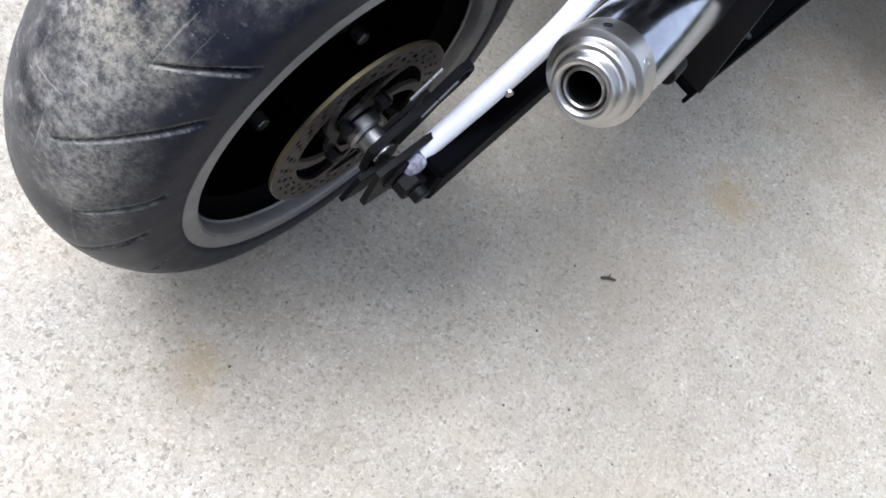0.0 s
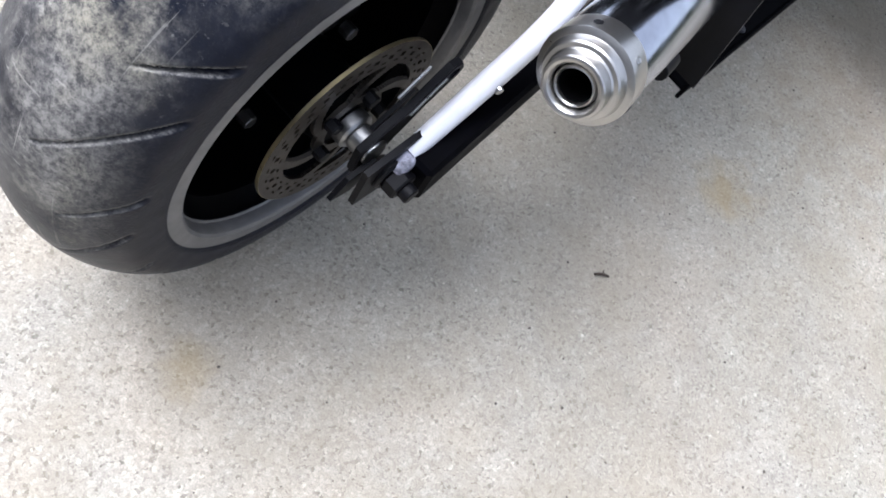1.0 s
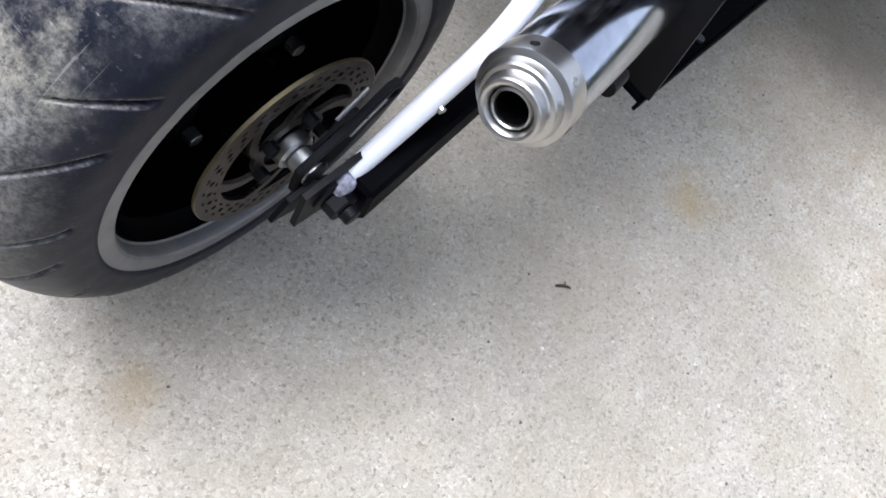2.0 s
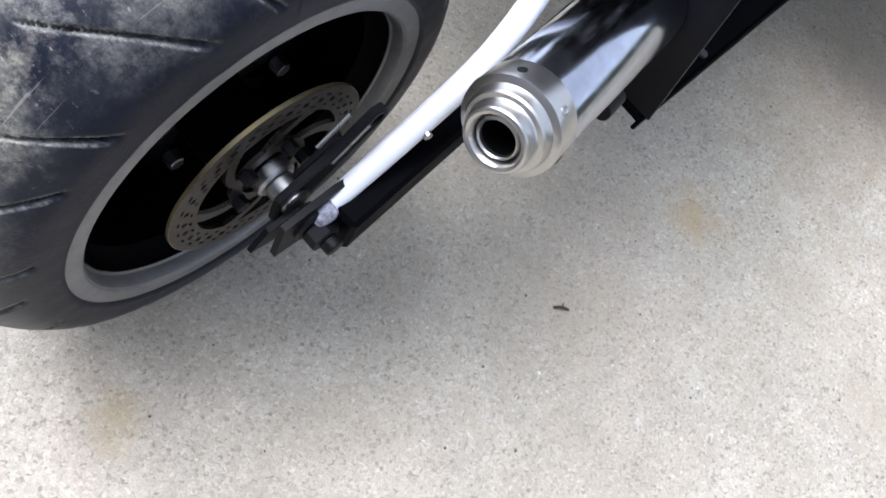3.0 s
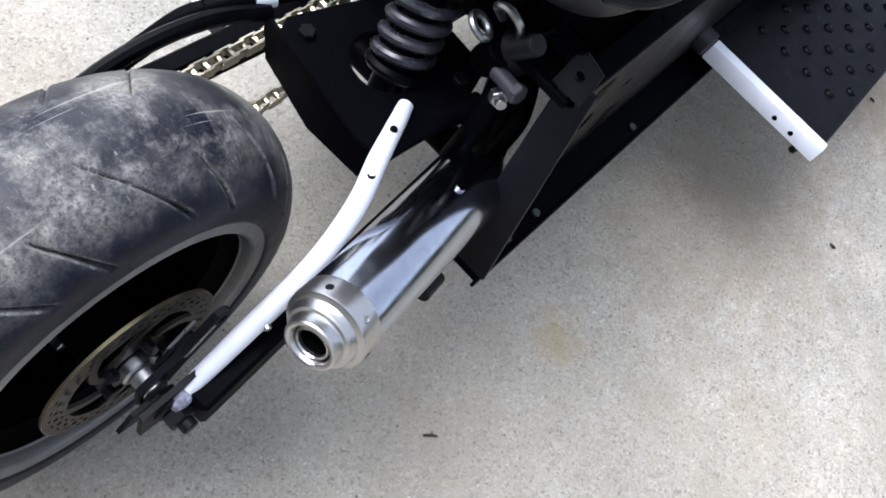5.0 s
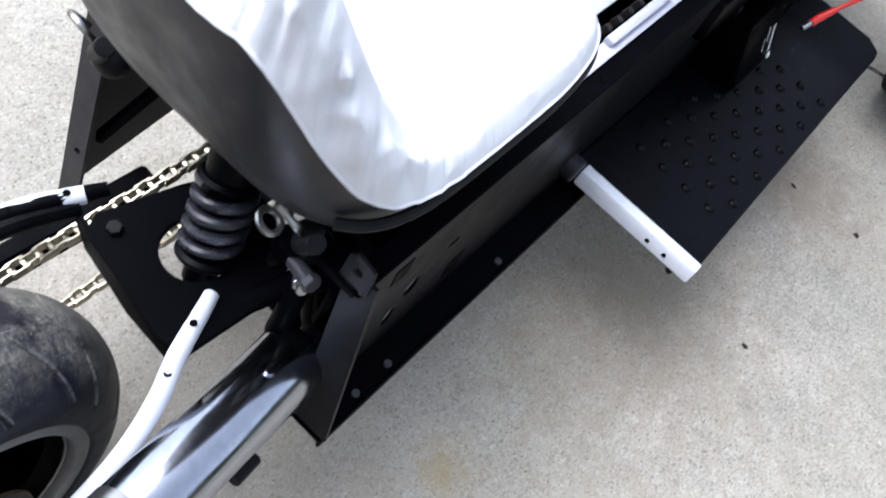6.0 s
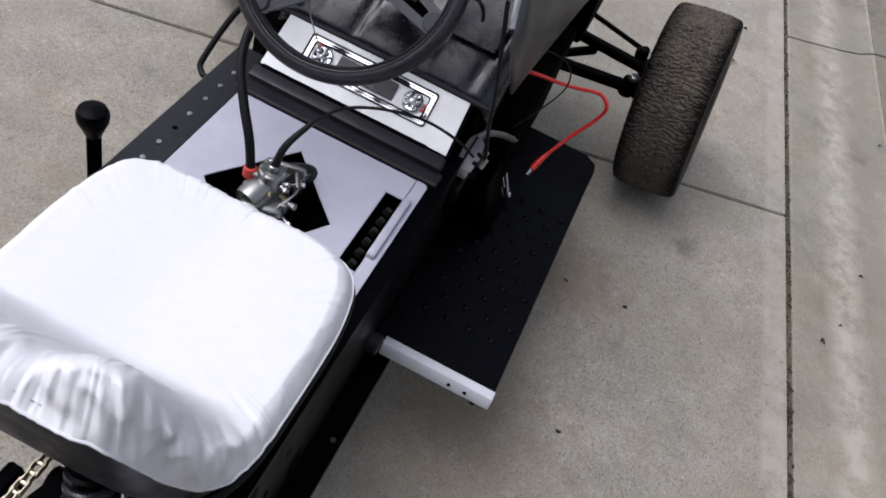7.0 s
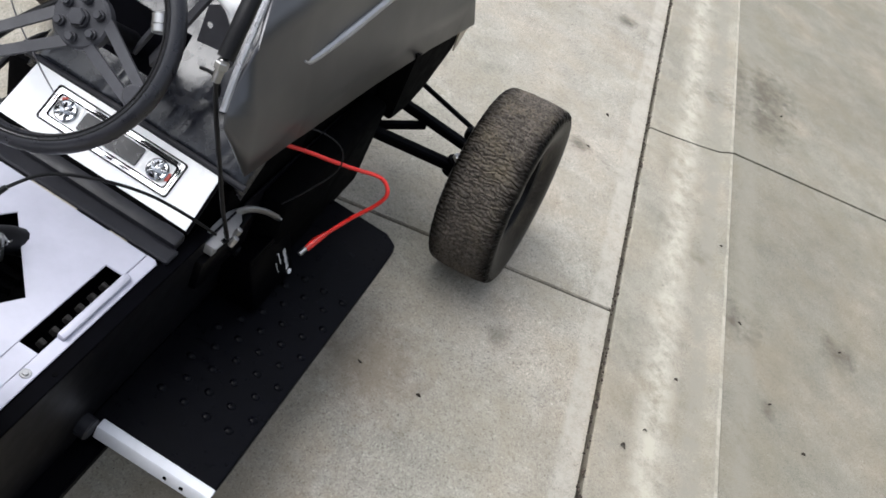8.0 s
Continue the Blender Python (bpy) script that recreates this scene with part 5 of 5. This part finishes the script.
carburettor()
hose = B()
hose.tube([(-0.098, 0.884, 0.562), (-0.114, 0.898, 0.605), (-0.145, 0.925, 0.645), (-0.176, 0.962, 0.685), (-0.188, 1.01, 0.72), (-0.185, 1.07, 0.75), (-0.165, 1.14, 0.78), (-0.14, 1.24, 0.80)], 0.0076, 12, 8)
hose.make("breather_hose", BLACK_RUBBER, MOWER, "grey-black rubber breather hose")
boot = B()
boot.tube([(-0.061, 0.888, 0.588), (-0.056, 0.905, 0.622), (-0.038, 0.945, 0.650)], [0.0068, 0.0058, 0.0042], 10, 5)
boot.make("cable_boot", BLACK_RUBBER, MOWER)
cable = B()
cable.tube([(-0.038, 0.945, 0.650), (-0.01, 0.985, 0.668), (0.04, 1.03, 0.665), (0.10, 1.075, 0.645), (0.155, 1.12, 0.60), (0.185, 1.165, 0.545)], 0.0026, 8, 8)
cable.make("throttle_cable", BLACK_RUBBER, MOWER)
cable = B()
cable.tube([(0.156, 1.085, 0.945), (0.157, 1.075, 0.91), (0.168, 1.08, 0.85), (0.185, 1.105, 0.74), (0.195, 1.135, 0.64), (0.205, 1.165, 0.555), (0.19, 1.19, 0.535)], 0.0036, 8, 8)
cable.make("brake_cable", BLACK_RUBBER, MOWER)
end = B()
end.rod((0.156, 1.083, 0.940), (0.157, 1.074, 0.908), 0.0065, 12)
end.hexa((0.156, 1.082, 0.936), (0.1565, 1.079, 0.925), 0.0095)
end.make("cable_end", STEEL, MOWER, "zinc cable adjuster")
lev = B()
lev.tube([(0.156, 1.085, 0.94), (0.150, 1.12, 0.985), (0.14, 1.16, 1.02)], [0.011, 0.012, 0.011], 12, 5)
lev.make("lever_grip", BLACK_RUBBER, MOWER)
wire = B()
wire.tube([(-0.145, 1.045, 0.90), (-0.16, 1.09, 0.80), (-0.15, 1.15, 0.66), (-0.135, 1.19, 0.575)], 0.0012, 6, 6)
wire.make("thin_wire", STEEL, MOWER)
gl = B()
gl.tube([(-0.22, 1.17, 0.80), (-0.19, 1.12, 0.93), (-0.12, 1.16, 1.0), (-0.06, 1.25, 1.0)], 0.003, 8, 7)
gl.make("pale_cable", PANEL_WHITE, MOWER)


# ---- foot board, battery ----
def foot_board(sx):
    X = lambda x: -0.072 + sx * (x + 0.072)
    prof = [(0.915, 0.268), (0.94, 0.268), (1.53, 0.258), (1.56, 0.259), (1.67, 0.276)]
    b = B()
    n = len(prof)
    o, i = X(0.411), X(0.168)
    # outline with a rounded outer front corner, folded up at the front
    rows = []
    for k in range(41):
        y = 0.918 + (1.672 - 0.918) * k / 40
        z = np.interp(y, [p[0] for p in prof], [p[1] for p in prof])
        cut = 0.0 if y < 1.637 else 0.035 - math.sqrt(max(0.0, 0.035**2 - (y - 1.637) ** 2))
        rows.append((y, z, cut))
    v = []
    for y, z, cut in rows:
        a, c = i, o - sx * cut
        v += [(a, y, z), (c, y, z), (c, y, z - 0.020), (a, y, z - 0.020)]
    f = []
    for k in range(40):
        for q in range(4):
            f.append((k * 4 + q, k * 4 + (q + 1) % 4, (k + 1) * 4 + (q + 1) % 4, (k + 1) * 4 + q))
    f += [(0, 1, 2, 3), (160, 161, 162, 163)]
    b.add(v, f)
    ob = b.make("foot_board", FOOT_PLASTIC, MOWER, "black foot board with raised grip dimples", sharp=20)
    md = ob.modifiers.new("edge", "BEVEL")
    md.width, md.segments, md.limit_method = 0.004, 2, "ANGLE"
    for r in range(10):
        for q in range(4):
            x, y = X(0.225 + 0.047 * q + (0.023 if r % 2 else 0.0)), 1.04 + 0.044 * r
            if abs(x - X(0.41)) < 0.02:
                continue
            z = np.interp(y, [p[0] for p in prof], [p[1] for p in prof])
            d = B()
            d.ball((x, y, z), 0.0092, 12, (1, 0.85, 0.48))
            d.make("dimple", FOOT_PLASTIC, ob)
    cap = B()
    cap.box(((o + i) / 2 + sx * 0.012, 0.908, 0.2655), (abs(o - i) - 0.022, 0.006, 0.024), (-16, 0, 0), 0.0025, 2)
    cap.box(((o + i) / 2 + sx * 0.012, 0.919, 0.2770), (abs(o - i) - 0.022, 0.02, 0.004), (0, 0, 0), 0.0015)
    e = cap.make("end_angle", WHITE_PAINT, ob, "white painted rear angle strip")
    for x in (0.362, 0.330):
        h = B()
        h.rod((X(x), 0.9115, 0.2665), (X(x), 0.9032, 0.2645), 0.0040, 10)
        h.make("bolt_hole", SOOT_AND_SHADE, e)
    foot = B()
    foot.rod((X(0.383), 0.912, 0.254), (X(0.383), 0.912, 0.240), 0.006, 10)
    foot.make("end_bolt", BLACK_STEEL, ob)
    tb = B()
    tb.rod((X(0.12), 0.898, 0.282), (X(0.19), 0.898, 0.282), 0.020, 16)
    tb.make("cross_tube", SEAT_SHELL, ob)
    for y in (1.0, 1.45):
        s = B()
        s.bar((X(0.14), y, 0.233), (X(0.395), y, 0.235), 0.025, 0.016, 0.002)
        s.make("support_bar", SATIN_BLACK, ob)
    return ob


foot_board(1)


def battery():
    b = B()
    b.box((0.205, 1.355, 0.315), (0.082, 0.150, 0.120), (0, -20, 0), 0.006, 2)
    ob = b.make("battery", BLACK_PAINT, None)
    ob.matrix_basis = MOWER.matrix_basis
    tagged(ob, "black battery with white print standing on the foot board", "battery")
    lid = B()
    lid.box((0.183, 1.355, 0.3755), (0.086, 0.154, 0.014), (0, -20, 0), 0.004, 2)
    lid.make("lid", BLACK_PAINT, ob)
    # print on the outer face: plain bars
    face = pose(0.205, 1.355, 0.315, 0, -20, 0) @ pose(0.0414, 0, 0)
    for p, q, n, w in (((0.044, 0.016), (0.053, -0.040), 8, 0.011), ((0.022, 0.022), (0.030, -0.012), 6, 0.004), ((0.012, 0.004), (0.018, -0.026), 4, 0.002)):
        for k in range(n):
            u = (k + 0.5) / n
            t = B()
            t.box((0, 0, 0), (0.0012, w * (0.8 + 0.2 * math.sin(k * 2.1)), abs(q[1] - p[1]) / n * 0.62), bev=0)
            t.make("print_bar", INK, ob, m=face @ pose(0, p[0] + (q[0] - p[0]) * u, p[1] + (q[1] - p[1]) * u, 16, 0, 0))
    d = B()
    d.rod((-0.001, 0.058, -0.052), (0.0025, 0.058, -0.052), 0.0062, 12)
    d.make("white_screw", PANEL_WHITE, ob, m=face)
    for y in (1.29, 1.40):
        p = B()
        p.box((0.180, y, 0.391), (0.018, 0.018, 0.016), (0, 0, 0), 0.002)
        p.make("terminal", BLACK_STEEL, ob)
    red = B()
    red.tube([(0.281, 1.385, 0.392), (0.290, 1.418, 0.405), (0.322, 1.466, 0.452), (0.352, 1.486, 0.500), (0.361, 1.490, 0.538), (0.336, 1.497, 0.556), (0.285, 1.478, 0.556), (0.245, 1.440, 0.575), (0.215, 1.410, 0.592), (0.170, 1.370, 0.610)], 0.0040, 10, 8)
    red.make("red_cable", RED, ob, "bright red battery cable")
    st = B()
    st.rod((0.277, 1.372, 0.386), (0.281, 1.388, 0.393), 0.0055, 10)
    st.make("cable_lug", STEEL, ob)
    thin = B()
    thin.tube([(0.16, 1.36, 0.66), (0.22, 1.40, 0.655), (0.262, 1.42, 0.63), (0.272, 1.41, 0.59), (0.245, 1.38, 0.54), (0.215, 1.35, 0.50)], 0.0016, 6, 6)
    thin.make("thin_wire", BLACK_RUBBER, ob)
    bt = B()
    bt.tube([(0.282, 1.388, 0.393), (0.287, 1.408, 0.401), (0.297, 1.430, 0.415)], [0.0065, 0.0070, 0.0048], 12, 5)
    bt.make("cable_boot", RED, ob)


battery()
br = B()
br.plate([(0.158, 1.173), (0.190, 1.175), (0.191, 1.195), (0.183, 1.198), (0.184, 1.208), (0.193, 1.210), (0.192, 1.226), (0.186, 1.262), (0.168, 1.286), (0.156, 1.270), (0.155, 1.222)], 0.003, pose(0, 0, 0.498), bev=0.0006)
br.box((0.172, 1.182, 0.488), (0.028, 0.016, 0.022), (0, 0, 0), 0.003, 2)
br.make("cable_bracket", EDGE_GREY, MOWER, "bare steel cable bracket")
sp = B()
arc = [(0.166, 1.270), (0.176, 1.292), (0.189, 1.305), (0.208, 1.314), (0.229, 1.316)]
pts = []
for k in range(141):
    u = k / 140 * (len(arc) - 1)
    i0 = min(int(u), len(arc) - 2)
    x, y = [arc[i0][q] + (arc[i0 + 1][q] - arc[i0][q]) * (u - i0) for q in (0, 1)]
    t = k * 0.9
    pts.append((x + 0.006 * math.cos(t), y, 0.500 + 0.006 * math.sin(t)))
sp.tube(pts, 0.0018, 6, 0)
sp.make("return_spring", STEEL, MOWER, "dull steel return spring")
for x, y, z in ((0.200, 1.205, 0.507), (0.194, 1.225, 0.508)):
    r = B()
    r.rod((x, y, z - 0.012), (x + 0.004, y + 0.006, z + 0.006), 0.006, 10)
    r.make("linkage_pin", STEEL, MOWER)
# near-black box added to fill the shaded bay side above the foot board
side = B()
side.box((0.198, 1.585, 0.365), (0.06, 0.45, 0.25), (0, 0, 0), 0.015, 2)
side.make("engine_side_fill", SOOT_AND_SHADE, MOWER)


# ---- front axle and wheels ----
def front_wheel():
    R, W, NA = 0.250, 0.088, 900
    prof = [(W * 0.62, 0.125), (W * 0.80, 0.150), (W * 0.95, 0.185), (W, 0.215), (W * 0.99, 0.231), (W * 0.935, 0.2405)]
    NT = 44
    tread = [(W * 0.88 * (1 - 2 * k / NT), R - 0.006 * abs(1 - 2 * k / NT) ** 3.2) for k in range(NT + 1)]
    full = prof + tread + [(-x, r) for x, r in reversed(prof)]
    n = len(full)
    v, f = [], []
    for i in range(NA):
        a = 2 * math.pi * i / NA
        for j, (x, r) in enumerate(full):
            d = 0.0
            if len(prof) - 2 <= j < n - len(prof) + 2:
                # wavy bars across the tread, broken by zigzag grooves round it
                s = a * R / 0.0115
                wave = 0.25 * math.sin(x / W * 7.0) + 0.95 * noise.noise(Vector((math.cos(a) * 22, math.sin(a) * 22, x * 60)))
                bar = math.sin(2 * math.pi * (s + wave))
                zig = math.sin(2 * math.pi * (x / 0.030 + 0.25 * math.sin(s * math.pi)))
                lump = noise.noise(Vector((math.cos(a) * 40, math.sin(a) * 40, x * 130)))
                d = 0.0026 * max(-0.8, min(0.5, bar * 1.5 + lump)) - (0.0024 if zig > 0.62 else 0.0) + 0.0012 * lump
            v.append((x, -(r + d) * math.sin(a), (r + d) * math.cos(a)))
    for i in range(NA):
        for j in range(n - 1):
            f.append((i * n + j, i * n + j + 1, ((i + 1) % NA) * n + j + 1, ((i + 1) % NA) * n + j))
    rim = B()
    rim.lathe([(W * 0.5, 0.05), (W * 0.45, 0.115), (W * 0.60, 0.126), (W * 0.66, 0.130), (W * 0.62, 0.122), (0.0, 0.105), (-W * 0.62, 0.122), (-W * 0.66, 0.130), (-W * 0.60, 0.126), (-W * 0.2, 0.10), (-W * 0.2, 0.0001)], None, 48)
    rim.rod((-W * 0.2, 0, 0), (W * 0.6, 0, 0), 0.05, 24)
    ob = rim.make("front_wheel", BLACK_STEEL, MOWER, "dusty knobbly front wheel")
    B().add(v, f).make("tyre", FRONT_RUBBER, ob, "brown dusty worn tyre tread", sharp=50)
    return ob


fw = front_wheel()
fw.matrix_basis = pose(0.536, 2.072, 0.260, 0, -10.5, -4)
copy_thing(fw, pose(-0.688, 2.072, 0.260, 0, 10.5, 4) @ pose(0, 0, 0, 0, 0, 180))


def suspension(sx):
    X = lambda x: -0.076 + sx * (x + 0.076)
    a = B()
    a.bar((X(0.10), 1.93, 0.285), (X(0.40), 2.03, 0.262), 0.030, 0.026, 0.004)
    ob = a.make("front_arm", SATIN_BLACK, MOWER, "dusty black steel suspension arms")
    b = B()
    b.bar((X(0.10), 2.10, 0.305), (X(0.43), 2.10, 0.288), 0.026, 0.026, 0.004)
    b.make("rear_arm", SATIN_BLACK, ob)
    t = B()
    t.rod((X(0.14), 2.20, 0.33), (X(0.40), 2.165, 0.30), 0.007, 10)
    t.ball((X(0.40), 2.165, 0.30), 0.014, 10)
    t.make("tie_rod", SATIN_BLACK, ob)
    k = B()
    k.box((X(0.435), 2.09, 0.265), (0.05, 0.07, 0.10), (0, 0, 4), 0.012, 2)
    k.rod((X(0.40), 2.035, 0.235), (X(0.40), 2.035, 0.285), 0.021, 16)
    k.make("knuckle", SATIN_BLACK, ob)
    c = B()
    c.rod((X(0.405), 2.035, 0.285), (X(0.407), 2.036, 0.297), 0.016, 16)
    c.make("joint_cap", STEEL, ob, "bare metal joint cap")
    n = B()
    n.rod((X(0.440), 2.085, 0.312), (X(0.441), 2.086, 0.322), 0.017, 16)
    n.make("upper_joint_cap", STEEL, ob, "bare metal joint cap")
    e = B()
    e.box((X(0.395), 2.140, 0.302), (0.035, 0.030, 0.030), (0, 0, 10), 0.008, 2)
    e.make("steering_lug", SATIN_BLACK, ob)
    w = B()
    w.bar((X(0.17), 1.985, 0.27), (X(0.28), 2.095, 0.28), 0.02, 0.02, 0.003)
    w.make("arm_brace", SATIN_BLACK, ob)


suspension(1)
suspension(-1)

# ---- gear lever and foot guard on the far side ----
g = B()
g.bar((-0.300, 0.775, 0.36), (-0.318, 0.800, 0.565), 0.022, 0.008, 0.002)
lever = g.make("gear_lever", SATIN_BLACK, MOWER, "black gear lever with a round knob")
kn = B()
kn.lathe([(0, 0.0001), (0, 0.012), (0.014, 0.017), (0.030, 0.0235), (0.042, 0.0245), (0.050, 0.021), (0.053, 0.013), (0.054, 0.0001)], pose(-0.3185, 0.800, 0.562, 0, -90, 0) @ pose(0, 0, 0, 0, 0, 0), 24)
kn.make("knob", BLACK_PLASTIC, lever)
lp = B()
lp.tube([(-0.30, 1.47, 0.40), (-0.38, 1.50, 0.42), (-0.455, 1.48, 0.36), (-0.462, 1.35, 0.295), (-0.445, 1.315, 0.287), (-0.42, 1.305, 0.286), (-0.30, 1.28, 0.29)], 0.007, 10, 6)
lp.make("foot_guard", BLACK_STEEL, MOWER, "bent steel rod guard")


# ---- clutter behind the seat ----
def clutter():
    c = B()
    c.bar((0.13, 0.425, 0.30), (0.09, 0.435, 0.50), 0.03, 0.012, 0.002)
    c.bar((0.085, 0.405, 0.49), (0.16, 0.405, 0.49), 0.03, 0.012, 0.002)
    c.tube([(0.06, 0.46, 0.42), (0.090, 0.41, 0.430), (0.100, 0.385, 0.39), (0.098, 0.375, 0.33)], 0.013, 12, 6)
    c.tube([(0.10, 0.45, 0.44), (0.125, 0.425, 0.40), (0.125, 0.415, 0.34)], 0.010, 10, 6)
    ob = c.make("pivot_bracket", SATIN_BLACK, MOWER, "black pivot brackets behind the engine")
    b = B()
    b.rod((0.085, 0.388, 0.462), (0.115, 0.380, 0.468), 0.009, 12)
    b.hexa((0.113, 0.381, 0.467), (0.122, 0.379, 0.469), 0.011)
    b.make("pivot_bolt", SPOKE_GREY, ob)
    for x, z in ((0.075, 0.515), (-0.225, 0.50)):
        u = B()
        u.tube([(x - 0.016, 0.402, z - 0.012), (x - 0.022, 0.388, z + 0.008), (x - 0.008, 0.380, z + 0.022), (x + 0.008, 0.380, z + 0.018), (x + 0.012, 0.388, z)], 0.0042, 8, 6)
        u.make("wire_clip", ALU, ob, "grey bent wire clip")
        k = B()
        k.rod((x + 0.012, 0.39, z - 0.02), (x + 0.032, 0.385, z + 0.012), 0.011, 12)
        k.ball((x + 0.01, 0.41, z - 0.04), 0.024, 12)
        k.make("rubber_mount", BLACK_RUBBER, ob)
    for p, q in (((-0.06, 0.46, 0.52), (-0.032, 0.42, 0.56)), ((0.02, 0.47, 0.53), (-0.01, 0.42, 0.56))):
        s = B()
        s.bar(p, q, 0.03, 0.012, 0.002)
        s.make("shock_mount", SATIN_BLACK, ob)
    t = B()
    t.plate([(0.134, 0.498), (0.172, 0.498), (0.170, 0.545), (0.146, 0.552), (0.138, 0.54)], 0.004, pose(0, 0.398, 0, 90, 0, 0), [circle(0.153, 0.526, 0.0055, 10)], bev=0.0008)
    t.make("flange_tab", BLACK_STEEL, ob, "black tab with a bolt hole")
    for p, q, r in (((-0.010, 0.405, 0.530), (0.066, 0.400, 0.530), 0.010), ((0.060, 0.325, 0.385), (0.085, 0.405, 0.392), 0.014), ((0.066, 0.402, 0.445), (0.078, 0.396, 0.485), 0.018), ((0.100, 0.41, 0.40), (0.118, 0.40, 0.455), 0.012)):
        rr = B()
        rr.rod(p, q, r, 14)
        rr.make("link_rod", SATIN_BLACK, ob)
    rg = B()
    rg.lathe([(0.004 * math.cos(a), 0.013 + 0.004 * math.sin(a)) for a in [2 * math.pi * k / 8 for k in range(8)]], pose(0.050, 0.384, 0.494, 0, -60, 40), 24, closed=True)
    rg.make("ring_clip", ALU, ob, "grey steel ring")
    sm = B()
    sm.hexa((0.098, 0.392, 0.436), (0.106, 0.384, 0.440), 0.010)
    sm.rod((0.106, 0.384, 0.440), (0.112, 0.378, 0.443), 0.006, 10)
    sm.make("link_bolt", STEEL, ob)
    # near-black box fills in the shade under the seat
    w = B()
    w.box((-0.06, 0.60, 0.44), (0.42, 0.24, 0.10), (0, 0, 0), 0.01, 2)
    w.make("engine_case", SOOT_AND_SHADE, ob)
    l = B()
    l.bar((-0.235, 0.40, 0.30), (-0.175, 0.47, 0.44), 0.018, 0.010, 0.002)
    l.make("stay", SATIN_BLACK, ob)
    return ob


clutter()

# ---- small litter on the concrete ----
tw = B()
tw.tube([(0.335, 0.236, 0.0025), (0.343, 0.243, 0.004), (0.351, 0.248, 0.0025)], [0.0016, 0.002, 0.0012], 8, 5)
tw.tube([(0.343, 0.243, 0.004), (0.341, 0.249, 0.004)], [0.0012, 0.0007], 6, 3)
tagged(tw.make("twig", TWIG), "short dark dry twig lying on the concrete", "twig")
grit = B()
rnd = random.Random(4)
for k in range(420):
    x, y = rnd.uniform(-0.5, 1.2), rnd.uniform(-0.6, 1.8)
    r = rnd.uniform(0.0007, 0.0019)
    grit.ball((x, y, r * 0.5), r, 6, (1, rnd.uniform(0.6, 1.4), 0.7))
tagged(grit.make("loose_grit", plain("dark_grit", (0.10, 0.085, 0.07), 0.9, var=0.5)), "fine dark grit scattered over the concrete", "grit", kind="stuff")
seam = B()
for k in range(420):
    y = rnd.uniform(0.6, 4.6)
    r = rnd.uniform(0.0015, 0.0055)
    seam.ball((LINE - 0.002 + rnd.uniform(-0.009, 0.009), y, -0.004), r, 6, (0.8, 1.4, 0.6))
tagged(seam.make("joint_debris", TWIG), "dark leaf crumbs and dirt in the joint", "debris", kind="stuff")

leaves = B()
for k, (x, y) in enumerate(((1.415, 1.69), (1.36, 1.61), (1.61, 2.62), (1.87, 3.73), (1.91, 1.89), (2.07, 2.40), (1.69, 2.29), (1.06, 2.78), (1.10, 3.03), (0.66, 1.47), (1.49, 1.92), (0.72, 1.04), (0.82, 1.455), (1.80, 2.01))):
    leaves.tube([(x - 0.006, y, 0.001), (x, y + rnd.uniform(-0.006, 0.006), 0.004), (x + 0.007, y + rnd.uniform(-0.01, 0.01), 0.001)], [0.0008, rnd.uniform(0.0025, 0.0045), 0.0008], 6, 4)
tagged(leaves.make("leaf_bits", LEAF), "small dark leaf bits scattered on the concrete", "leaf bits", kind="stuff")
